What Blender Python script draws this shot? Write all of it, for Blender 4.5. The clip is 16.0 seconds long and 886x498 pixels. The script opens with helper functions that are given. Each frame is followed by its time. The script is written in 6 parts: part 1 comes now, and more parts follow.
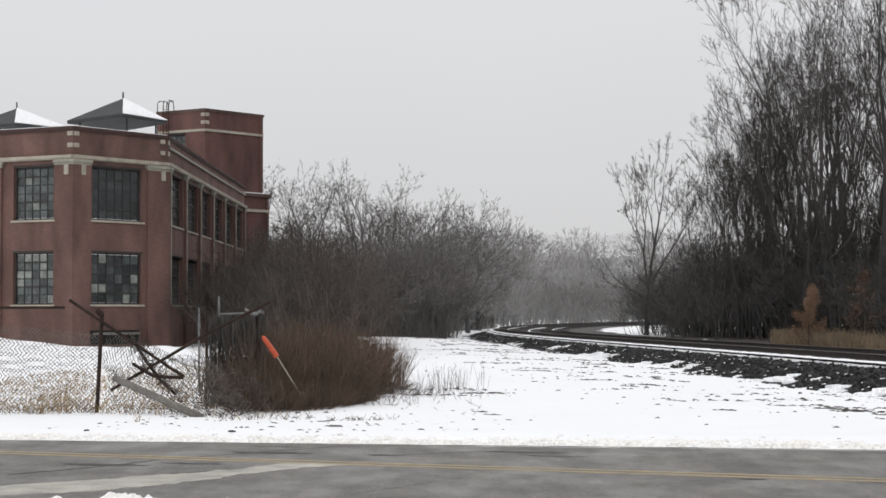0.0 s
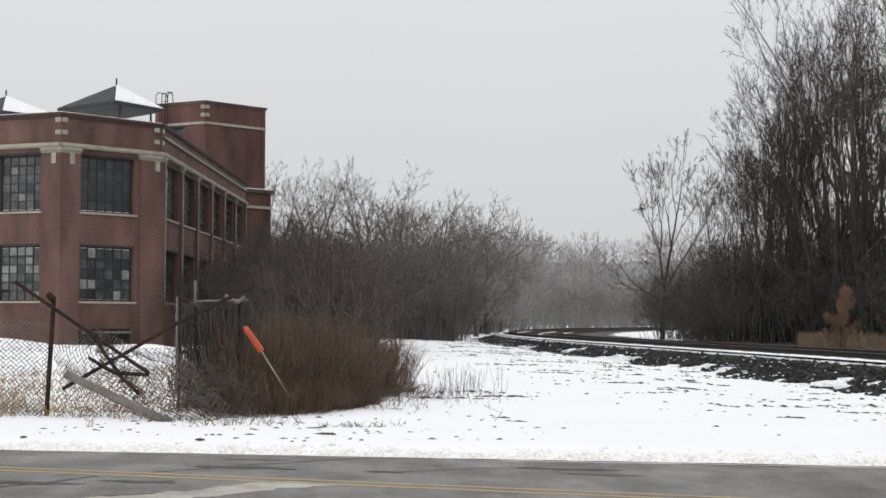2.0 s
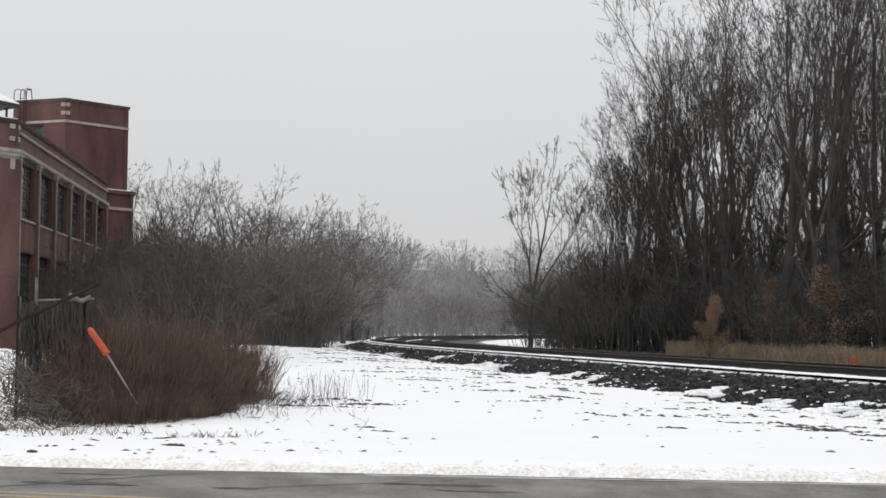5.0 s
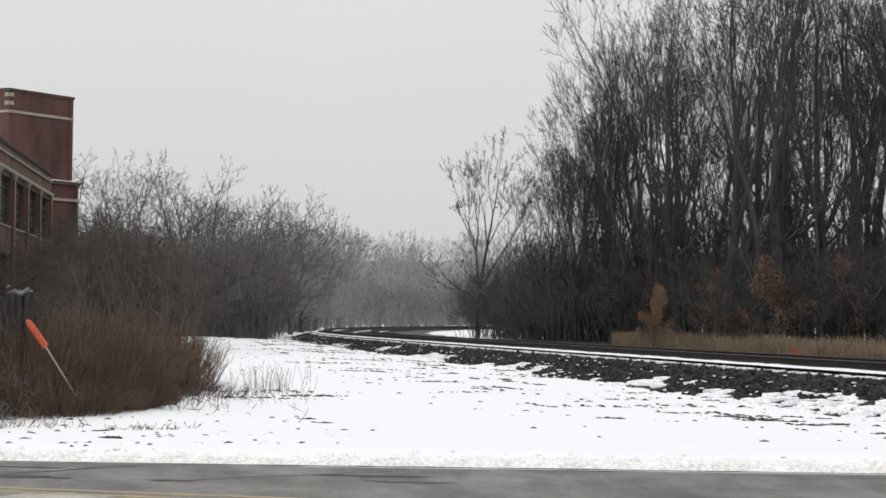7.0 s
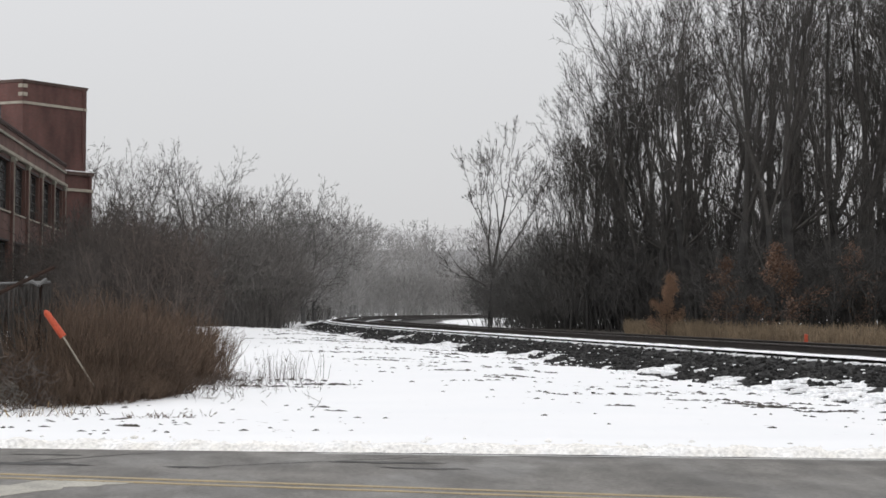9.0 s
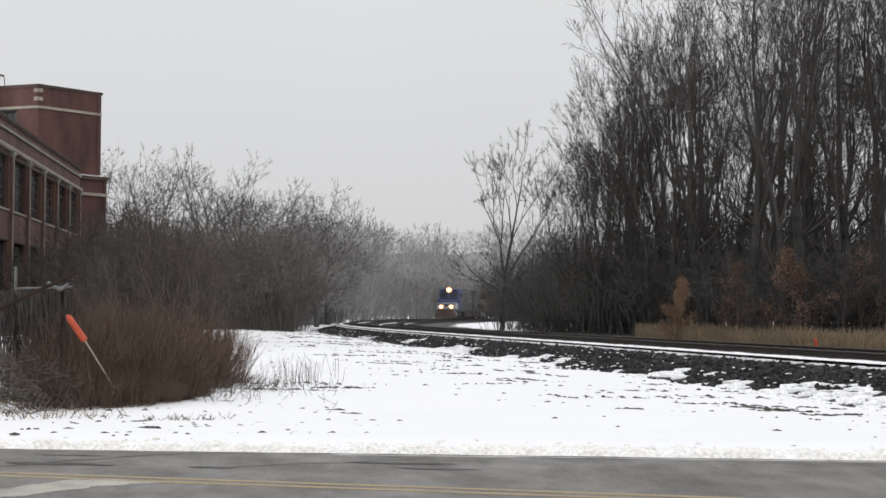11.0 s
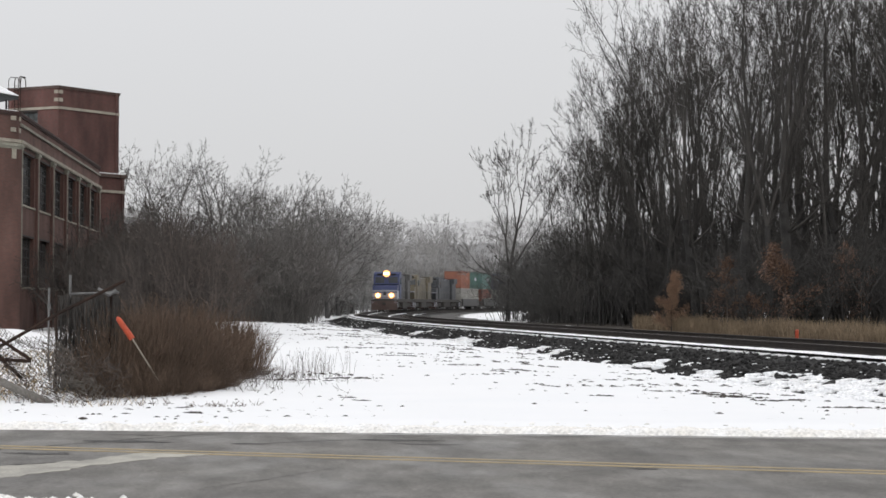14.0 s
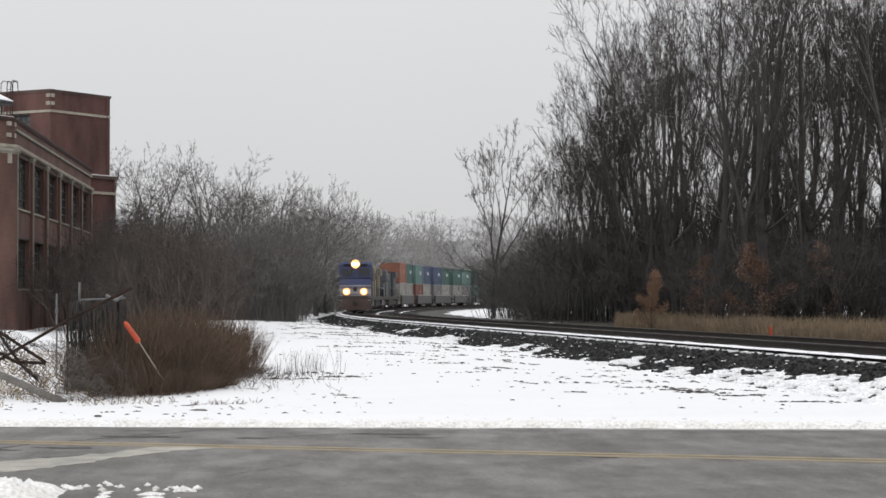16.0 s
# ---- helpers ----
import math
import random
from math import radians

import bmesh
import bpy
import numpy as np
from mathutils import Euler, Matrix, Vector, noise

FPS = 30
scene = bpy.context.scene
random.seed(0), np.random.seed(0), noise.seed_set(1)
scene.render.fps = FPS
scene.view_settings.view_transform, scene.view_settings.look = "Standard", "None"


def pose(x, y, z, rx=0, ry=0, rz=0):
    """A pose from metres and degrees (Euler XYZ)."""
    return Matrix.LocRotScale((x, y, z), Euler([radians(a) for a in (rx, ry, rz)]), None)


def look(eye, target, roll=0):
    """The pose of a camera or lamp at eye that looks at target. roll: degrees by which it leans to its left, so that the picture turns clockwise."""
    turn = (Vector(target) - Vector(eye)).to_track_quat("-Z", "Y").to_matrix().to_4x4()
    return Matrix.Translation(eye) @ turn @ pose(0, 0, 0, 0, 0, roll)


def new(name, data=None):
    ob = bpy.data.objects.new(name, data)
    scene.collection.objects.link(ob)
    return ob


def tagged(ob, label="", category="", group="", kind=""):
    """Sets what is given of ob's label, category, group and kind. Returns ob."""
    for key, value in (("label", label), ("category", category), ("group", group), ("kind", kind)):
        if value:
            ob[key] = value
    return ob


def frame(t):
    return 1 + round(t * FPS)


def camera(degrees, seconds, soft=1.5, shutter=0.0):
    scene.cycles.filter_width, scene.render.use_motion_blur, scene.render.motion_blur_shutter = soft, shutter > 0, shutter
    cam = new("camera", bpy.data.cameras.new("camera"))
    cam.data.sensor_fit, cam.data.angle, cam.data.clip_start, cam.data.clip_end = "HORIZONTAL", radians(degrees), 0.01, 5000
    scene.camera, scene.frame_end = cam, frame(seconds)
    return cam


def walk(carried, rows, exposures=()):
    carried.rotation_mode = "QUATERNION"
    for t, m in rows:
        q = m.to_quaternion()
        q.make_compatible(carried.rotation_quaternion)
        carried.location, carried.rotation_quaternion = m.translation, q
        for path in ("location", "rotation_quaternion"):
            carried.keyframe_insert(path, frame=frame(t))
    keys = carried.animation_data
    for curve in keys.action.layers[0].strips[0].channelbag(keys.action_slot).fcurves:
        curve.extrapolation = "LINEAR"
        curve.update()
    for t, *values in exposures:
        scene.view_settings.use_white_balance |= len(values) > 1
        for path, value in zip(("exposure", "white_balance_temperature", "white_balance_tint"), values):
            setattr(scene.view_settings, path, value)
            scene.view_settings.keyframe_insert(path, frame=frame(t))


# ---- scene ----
# ---- camera ----
cam = camera(31.28, 16.0, soft=1.6)
PATH = [
    (0, 0.086, -3.216, 1.853, 0.101, 2.421, 0.233),
    (0.5, 0.063, -2.384, 1.801, 0.273, 2.479, 0.127),
    (1, 0.010, -0.240, 1.664, 0.363, 2.528, -0.059),
    (1.5, -0.035, 0.763, 1.607, 0.476, 2.511, -0.104),
    (2, -0.054, 1.253, 1.581, 0.327, 2.627, -0.138),
    (2.5, -0.058, 1.539, 1.567, 0.012, 2.735, -0.181),
    (3, -0.058, 1.683, 1.560, -0.398, 2.864, -0.293),
    (3.5, -0.054, 1.844, 1.552, -1.001, 2.933, -0.432),
    (4, -0.056, 2.556, 1.516, -2.030, 3.000, -0.534),
    (4.5, -0.036, 2.946, 1.501, -3.281, 2.954, -0.544),
    (5, 0.010, 2.839, 1.511, -4.466, 2.935, -0.557),
    (7.5, 0.141, 2.673, 1.528, -6.334, 2.496, -0.428),
    (8, 0.119, 2.562, 1.533, -6.099, 2.379, -0.354),
    (8.5, 0.129, 2.519, 1.528, -5.979, 2.293, -0.226),
    (9, 0.120, 2.459, 1.530, -5.842, 2.205, -0.255),
    (11.5, 0.055, 1.889, 1.557, -5.377, 2.334, -0.302),
    (12, 0.059, 1.776, 1.556, -5.412, 2.275, -0.325),
    (12.5, 0.010, 0.266, 1.636, -5.302, 2.194, -0.228),
    (13, -0.042, -0.998, 1.706, -5.197, 2.094, -0.246),
    (13.5, -0.046, -1.254, 1.722, -5.037, 2.043, -0.194),
    (14, -0.071, -1.861, 1.763, -5.030, 1.920, -0.077),
    (14.5, -0.094, -2.037, 1.777, -5.190, 1.751, 0.050),
    (15, -0.156, -2.973, 1.845, -5.366, 1.671, 0.177),
    (15.5, -0.169, -3.335, 1.870, -5.456, 1.740, 0.182),
    (16, -0.204, -3.945, 1.912, -5.485, 1.770, 0.243),
]
walk(cam, [(t, pose(x, y, z, 90 + pitch, roll, yaw)) for t, x, y, z, yaw, pitch, roll in PATH])

# ---- world and sun: an overcast winter day ----
scene.view_settings.exposure = 0.0
world = bpy.data.worlds.new("overcast_sky")
scene.world = world
world.use_nodes = True
wn, wl = world.node_tree.nodes, world.node_tree.links
wn.clear()
w_out = wn.new("ShaderNodeOutputWorld")
w_bg = wn.new("ShaderNodeBackground")
w_sky = wn.new("ShaderNodeTexSky")
w_sky.sky_type, w_sky.sun_disc = "NISHITA", False
w_sky.sun_elevation, w_sky.sun_rotation = radians(32), radians(150)
w_sky.dust_density = 4.0
w_tc = wn.new("ShaderNodeTexCoord")
w_sep = wn.new("ShaderNodeSeparateXYZ")
w_ramp = wn.new("ShaderNodeMapRange")
w_ramp.inputs["From Min"].default_value, w_ramp.inputs["From Max"].default_value = 0.0, 1.0
w_ramp.inputs["To Min"].default_value, w_ramp.inputs["To Max"].default_value = 6.0, 11.3
w_noise = wn.new("ShaderNodeTexNoise")
w_noise.inputs["Scale"].default_value, w_noise.inputs["Detail"].default_value = 1.7, 3.0
w_cloud = wn.new("ShaderNodeMapRange")
w_cloud.inputs["To Min"].default_value, w_cloud.inputs["To Max"].default_value = 0.95, 1.05
w_mul = wn.new("ShaderNodeMath")
w_mul.operation = "MULTIPLY"
w_grey = wn.new("ShaderNodeMixRGB")
w_grey.blend_type = "MULTIPLY"
w_grey.inputs["Fac"].default_value = 1.0
w_grey.inputs["Color2"].default_value = (0.985, 0.985, 1.0, 1)
w_mix = wn.new("ShaderNodeMixRGB")
w_mix.inputs["Fac"].default_value = 0.94
wl.new(w_tc.outputs["Generated"], w_sep.inputs[0])
wl.new(w_sep.outputs["Z"], w_ramp.inputs["Value"])
wl.new(w_tc.outputs["Generated"], w_noise.inputs["Vector"])
wl.new(w_noise.outputs["Fac"], w_cloud.inputs["Value"])
wl.new(w_ramp.outputs[0], w_mul.inputs[0])
wl.new(w_cloud.outputs[0], w_mul.inputs[1])
wl.new(w_mul.outputs[0], w_grey.inputs["Color1"])
wl.new(w_sky.outputs["Color"], w_mix.inputs["Color1"])
wl.new(w_grey.outputs["Color"], w_mix.inputs["Color2"])
wl.new(w_mix.outputs["Color"], w_bg.inputs["Color"])
w_bg.inputs["Strength"].default_value = 0.11
wl.new(w_bg.outputs[0], w_out.inputs["Surface"])

sun_data = bpy.data.lights.new("sun", "SUN")
sun_data.energy, sun_data.angle, sun_data.color = 0.45, radians(25), (1.0, 0.98, 0.95)
sun = new("sun", sun_data)
sun.matrix_world = look((-60, -110, 90), (0, 20, 0))


# ---- materials ----
def mat(name, c1, c2, scale=3.0, rough=0.8, bump=0.0, fine=40.0, metal=0.0, spread=0.18, vary=0.0, island=0.0, spec=0.4):
    """A surface with two tones mixed at a large scale, a fine grain, and relief."""
    m = bpy.data.materials.new(name)
    m.use_nodes = True
    n, l = m.node_tree.nodes, m.node_tree.links
    b = n["Principled BSDF"]
    tc = n.new("ShaderNodeTexCoord")
    big, small = n.new("ShaderNodeTexNoise"), n.new("ShaderNodeTexNoise")
    big.inputs["Scale"].default_value, big.inputs["Detail"].default_value = scale, 5.0
    small.inputs["Scale"].default_value, small.inputs["Detail"].default_value = fine, 3.0
    l.new(tc.outputs["Object"], big.inputs["Vector"])
    l.new(tc.outputs["Object"], small.inputs["Vector"])
    ramp = n.new("ShaderNodeMapRange")
    ramp.inputs["From Min"].default_value, ramp.inputs["From Max"].default_value = 0.5 - spread, 0.5 + spread
    l.new(big.outputs["Fac"], ramp.inputs["Value"])
    mix = n.new("ShaderNodeMixRGB")
    mix.inputs["Color1"].default_value, mix.inputs["Color2"].default_value = (*c1, 1), (*c2, 1)
    l.new(ramp.outputs[0], mix.inputs["Fac"])
    grain = n.new("ShaderNodeMapRange")
    grain.inputs["From Min"].default_value, grain.inputs["From Max"].default_value = 0.3, 0.7
    grain.inputs["To Min"].default_value, grain.inputs["To Max"].default_value = 0.78, 1.2
    l.new(small.outputs["Fac"], grain.inputs["Value"])
    mul = n.new("ShaderNodeVectorMath")
    mul.operation = "SCALE"
    l.new(mix.outputs["Color"], mul.inputs[0])
    l.new(grain.outputs[0], mul.inputs["Scale"])
    col = mul.outputs[0]
    for amount, node, socket in ((vary, "ShaderNodeObjectInfo", "Random"), (island, "ShaderNodeNewGeometry", "Random Per Island")):
        if amount:
            info = n.new(node)
            r = n.new("ShaderNodeMapRange")
            r.inputs["To Min"].default_value, r.inputs["To Max"].default_value = 1 - amount, 1 + amount
            l.new(info.outputs[socket], r.inputs["Value"])
            s = n.new("ShaderNodeVectorMath")
            s.operation = "SCALE"
            l.new(col, s.inputs[0])
            l.new(r.outputs[0], s.inputs["Scale"])
            col = s.outputs[0]
    l.new(col, b.inputs["Base Color"])
    b.inputs["Roughness"].default_value, b.inputs["Metallic"].default_value = rough, metal
    b.inputs["Specular IOR Level"].default_value = spec
    if bump:
        bp = n.new("ShaderNodeBump")
        bp.inputs["Strength"].default_value, bp.inputs["Distance"].default_value = min(bump, 1.0), 0.02
        l.new(small.outputs["Fac"], bp.inputs["Height"])
        l.new(bp.outputs["Normal"], b.inputs["Normal"])
    return m


def lamp_mat(name, colour, strength):
    m = bpy.data.materials.new(name)
    m.use_nodes = True
    b = m.node_tree.nodes["Principled BSDF"]
    b.inputs["Base Color"].default_value = (0.25, 0.16, 0.08, 1)
    b.inputs["Emission Color"].default_value, b.inputs["Emission Strength"].default_value = (*colour, 1), strength
    return m


def brick_mat(name, c1, c2, mortar):
    m = bpy.data.materials.new(name)
    m.use_nodes = True
    n, l = m.node_tree.nodes, m.node_tree.links
    b = n["Principled BSDF"]
    uv = n.new("ShaderNodeUVMap")
    br = n.new("ShaderNodeTexBrick")
    br.inputs["Scale"].default_value = 1.0
    br.inputs["Brick Width"].default_value, br.inputs["Row Height"].default_value = 0.21, 0.075
    br.inputs["Mortar Size"].default_value, br.inputs["Bias"].default_value = 0.008, 0.0
    br.inputs["Color1"].default_value, br.inputs["Color2"].default_value, br.inputs["Mortar"].default_value = (*c1, 1), (*c2, 1), (*mortar, 1)
    l.new(uv.outputs[0], br.inputs["Vector"])
    tc = n.new("ShaderNodeTexCoord")
    mp = n.new("ShaderNodeMapping")
    mp.inputs["Scale"].default_value = (1.0, 1.0, 0.35)
    no = n.new("ShaderNodeTexNoise")
    no.inputs["Scale"].default_value, no.inputs["Detail"].default_value = 0.9, 6.0
    l.new(tc.outputs["Object"], mp.inputs["Vector"])
    l.new(mp.outputs[0], no.inputs["Vector"])
    r = n.new("ShaderNodeMapRange")
    r.inputs["From Min"].default_value, r.inputs["From Max"].default_value = 0.3, 0.7
    r.inputs["To Min"].default_value, r.inputs["To Max"].default_value = 0.58, 1.26
    l.new(no.outputs["Fac"], r.inputs["Value"])
    s = n.new("ShaderNodeVectorMath")
    s.operation = "SCALE"
    l.new(br.outputs["Color"], s.inputs[0])
    l.new(r.outputs[0], s.inputs["Scale"])
    l.new(s.outputs[0], b.inputs["Base Color"])
    b.inputs["Roughness"].default_value = 0.9
    bp = n.new("ShaderNodeBump")
    bp.inputs["Strength"].default_value, bp.inputs["Distance"].default_value = 0.5, 0.01
    l.new(br.outputs["Fac"], bp.inputs["Height"])
    bp.invert = True
    l.new(bp.outputs["Normal"], b.inputs["Normal"])
    return m


def snow_mat():
    """Thin old snow, with dead grass and soil showing in streaks and specks."""
    m = bpy.data.materials.new("old_snow")
    m.use_nodes = True
    n, l = m.node_tree.nodes, m.node_tree.links
    b = n["Principled BSDF"]
    tc = n.new("ShaderNodeTexCoord")
    mp = n.new("ShaderNodeMapping")
    mp.inputs["Scale"].default_value = (0.55, 1.0, 1.0)
    l.new(tc.outputs["Object"], mp.inputs["Vector"])
    streak, speck, tone, where = (n.new("ShaderNodeTexNoise") for _ in range(4))
    for node, sc, de in ((streak, 1.15, 7.0), (speck, 7.0, 3.0), (tone, 0.5, 4.0), (where, 0.09, 2.0)):
        node.inputs["Scale"].default_value, node.inputs["Detail"].default_value = sc, de
        l.new(mp.outputs[0], node.inputs["Vector"])
    streak.inputs["Roughness"].default_value = 0.72
    add = n.new("ShaderNodeMath")
    add.operation = "MULTIPLY_ADD"
    add.inputs[1].default_value = 0.55
    l.new(where.outputs["Fac"], add.inputs[0])
    l.new(streak.outputs["Fac"], add.inputs[2])
    m1 = n.new("ShaderNodeMapRange")
    m1.inputs["From Min"].default_value, m1.inputs["From Max"].default_value = 0.955, 0.985
    l.new(add.outputs[0], m1.inputs["Value"])
    m2 = n.new("ShaderNodeMapRange")
    m2.inputs["From Min"].default_value, m2.inputs["From Max"].default_value = 0.735, 0.77
    l.new(speck.outputs["Fac"], m2.inputs["Value"])
    mx = n.new("ShaderNodeMath")
    mx.operation = "MAXIMUM"
    l.new(m1.outputs[0], mx.inputs[0])
    l.new(m2.outputs[0], mx.inputs[1])
    snow = n.new("ShaderNodeMixRGB")
    snow.inputs["Color1"].default_value, snow.inputs["Color2"].default_value = (0.86, 0.875, 0.90, 1), (0.93, 0.93, 0.94, 1)
    l.new(tone.outputs["Fac"], snow.inputs["Fac"])
    mix = n.new("ShaderNodeMixRGB")
    mix.inputs["Color2"].default_value = (0.13, 0.11, 0.09, 1)
    l.new(mx.outputs[0], mix.inputs["Fac"])
    l.new(snow.outputs["Color"], mix.inputs["Color1"])
    l.new(mix.outputs["Color"], b.inputs["Base Color"])
    b.inputs["Roughness"].default_value = 0.85
    b.inputs["Specular IOR Level"].default_value = 0.2
    bp = n.new("ShaderNodeBump")
    bp.inputs["Strength"].default_value, bp.inputs["Distance"].default_value = 0.5, 0.05
    l.new(streak.outputs["Fac"], bp.inputs["Height"])
    l.new(bp.outputs["Normal"], b.inputs["Normal"])
    return m


def asphalt_mat():
    """Worn grey asphalt with damp, glossier patches."""
    m = mat("asphalt", (0.124, 0.118, 0.110), (0.190, 0.181, 0.168), 0.9, 0.7, 0.8, 22.0, spread=0.16)
    n, l = m.node_tree.nodes, m.node_tree.links
    tc = n.new("ShaderNodeTexCoord")
    mp = n.new("ShaderNodeMapping")
    mp.inputs["Scale"].default_value = (1.0, 0.42, 1.0)
    mp.inputs["Rotation"].default_value = (0, 0, 0.25)
    wet = n.new("ShaderNodeTexNoise")
    wet.inputs["Scale"].default_value, wet.inputs["Detail"].default_value = 1.0, 7.0
    l.new(tc.outputs["Object"], mp.inputs["Vector"])
    l.new(mp.outputs[0], wet.inputs["Vector"])
    r = n.new("ShaderNodeMapRange")
    r.inputs["From Min"].default_value, r.inputs["From Max"].default_value = 0.42, 0.62
    r.inputs["To Min"].default_value, r.inputs["To Max"].default_value = 0.80, 0.46
    l.new(wet.outputs["Fac"], r.inputs["Value"])
    b = n["Principled BSDF"]
    l.new(r.outputs[0], b.inputs["Roughness"])
    worn = n.new("ShaderNodeTexNoise")
    worn.inputs["Scale"].default_value, worn.inputs["Detail"].default_value, worn.inputs["Roughness"].default_value = 3.2, 8.0, 0.7
    l.new(mp.outputs[0], worn.inputs["Vector"])
    k = n.new("ShaderNodeMapRange")
    k.inputs["From Min"].default_value, k.inputs["From Max"].default_value = 0.34, 0.66
    k.inputs["To Min"].default_value, k.inputs["To Max"].default_value = 0.76, 1.22
    l.new(worn.outputs["Fac"], k.inputs["Value"])
    tone = n.new("ShaderNodeVectorMath")
    tone.operation = "SCALE"
    l.new(b.inputs["Base Color"].links[0].from_socket, tone.inputs[0])
    l.new(k.outputs[0], tone.inputs["Scale"])
    l.new(tone.outputs[0], b.inputs["Base Color"])
    return m


def glass_mat(name, c1, c2, vary):
    m = mat(name, c1, c2, 2.2, 0.22, 0.05, 6.0, vary=vary, spec=0.5)
    return m


SNOW = snow_mat()
CLEAN_SNOW = mat("fresh_snow", (0.86, 0.875, 0.90), (0.93, 0.93, 0.94), 2.0, 0.85, 0.5, 18.0, spec=0.2)
DIRTY_SNOW = mat("ploughed_snow", (0.87, 0.87, 0.87), (0.79, 0.77, 0.73), 2.5, 0.85, 0.8, 22.0, spec=0.2, island=0.08)
ASPHALT = asphalt_mat()
PALE_ASPHALT = mat("pale_concrete_patch", (0.48, 0.46, 0.405), (0.27, 0.26, 0.235), 2.2, 0.7, 0.4, 30.0, spread=0.2)
TAR = mat("dark_tar", (0.062, 0.061, 0.060), (0.12, 0.118, 0.116), 2.0, 0.85, 0.2, 30.0, spec=0.2)
YELLOW = mat("worn_yellow_paint", (0.43, 0.325, 0.17), (0.27, 0.23, 0.155), 2.5, 0.6, 0.2, 50.0, spread=0.25)
WHITE_PAINT = mat("worn_white_paint", (0.5, 0.5, 0.49), (0.28, 0.28, 0.28), 2.5, 0.6, 0.2, 50.0)
BRICK = brick_mat("red_brick", (0.160, 0.080, 0.065), (0.128, 0.066, 0.055), (0.125, 0.092, 0.080))
DARK_BRICK = brick_mat("purple_brick", (0.128, 0.055, 0.047), (0.100, 0.045, 0.040), (0.10, 0.068, 0.058))
STONE = mat("pale_limestone", (0.41, 0.375, 0.31), (0.29, 0.265, 0.22), 1.6, 0.85, 0.3, 25.0)
CAPITAL = mat("greenish_stone", (0.33, 0.32, 0.265), (0.22, 0.215, 0.18), 2.0, 0.85, 0.3, 25.0)
STEEL_SASH = mat("rusty_steel_sash", (0.026, 0.026, 0.026), (0.045, 0.040, 0.036), 4.0, 0.7, 0.2, 40.0)
PANE = glass_mat("grimy_glass", (0.062, 0.073, 0.074), (0.115, 0.128, 0.126), 0.32)
PALE_PANE = glass_mat("pale_glass", (0.17, 0.19, 0.175), (0.28, 0.30, 0.275), 0.25)
DARK_PANE = glass_mat("dark_glass", (0.034, 0.040, 0.042), (0.056, 0.063, 0.065), 0.25)
VOID = mat("dark_interior", (0.012, 0.012, 0.013), (0.02, 0.02, 0.02), 1.0, 0.95)
COPING = mat("weathered_dark_coping", (0.075, 0.042, 0.036), (0.05, 0.034, 0.031), 2.0, 0.85, 0.3, 25.0)
ROOFING = mat("dark_roof_sheet", (0.032, 0.036, 0.037), (0.05, 0.053, 0.052), 1.2, 0.75, 0.2, 20.0)
GALV = mat("galvanised_steel", (0.20, 0.20, 0.20), (0.11, 0.11, 0.11), 5.0, 0.75, 0.2, 40.0)
RUST_PIPE = mat("rusted_pipe", (0.022, 0.017, 0.015), (0.045, 0.028, 0.022), 6.0, 0.9, 0.3, 50.0, spec=0.15)
WIRE = mat("weathered_wire", (0.085, 0.075, 0.065), (0.15, 0.14, 0.125), 6.0, 0.8, 0.0, 50.0)
GREY_WOOD = mat("grey_weathered_wood", (0.20, 0.19, 0.175), (0.13, 0.12, 0.11), 5.0, 0.85, 0.4, 30.0)
ORANGE = mat("faded_orange_plastic", (0.52, 0.085, 0.035), (0.36, 0.06, 0.03), 6.0, 0.5, 0.1, 30.0)
BARK = mat("dark_wet_bark", (0.038, 0.037, 0.0365), (0.062, 0.060, 0.058), 2.0, 0.9, 0.4, 25.0, vary=0.25, spec=0.2)
TWIG = mat("dark_twigs", (0.058, 0.055, 0.052), (0.088, 0.082, 0.077), 1.0, 0.9, vary=0.25, spec=0.2)
BLACK_TWIG = mat("black_tangled_stems", (0.044, 0.039, 0.036), (0.070, 0.061, 0.055), 1.0, 0.9, vary=0.25, spec=0.2)
UNDERWOOD = mat("grey_brown_undergrowth", (0.050, 0.048, 0.047), (0.074, 0.071, 0.068), 1.0, 0.9, vary=0.25, spec=0.2)
# Haze mixed into the base colour for the far end of the wood.
FAINT_HAZE_BARK = mat("faint_haze_bark", (0.075, 0.073, 0.072), (0.105, 0.102, 0.10), 2.0, 0.9, 0.4, 25.0, vary=0.2, spec=0.2)
FAINT_HAZE_TWIG = mat("faint_haze_twigs", (0.095, 0.091, 0.088), (0.13, 0.125, 0.12), 1.0, 0.9, vary=0.2, spec=0.2)
FAINT_HAZE_BRUSH = mat("faint_haze_undergrowth", (0.095, 0.092, 0.089), (0.125, 0.121, 0.117), 1.0, 0.9, vary=0.15, spec=0.2)
# Haze put into these three greys, lighter than the near wood's.
GREY_BARK = mat("mid_haze_bark", (0.085, 0.083, 0.082), (0.12, 0.117, 0.114), 1.5, 0.9, 0.3, 20.0, vary=0.2)
GREY_TWIG = mat("mid_haze_twigs", (0.105, 0.100, 0.097), (0.142, 0.135, 0.129), 1.0, 0.9, vary=0.25)
MID_TWIG = mat("mid_haze_brush_twigs", (0.105, 0.102, 0.101), (0.140, 0.134, 0.130), 1.0, 0.9, vary=0.25)
BROWN_TWIG = mat("red_brown_stems", (0.082, 0.056, 0.040), (0.132, 0.092, 0.066), 1.3, 0.9, vary=0.2, island=0.35)
DULL_STEM = mat("dull_brown_stems", (0.060, 0.051, 0.046), (0.100, 0.080, 0.069), 0.8, 0.9, vary=0.25, island=0.3)
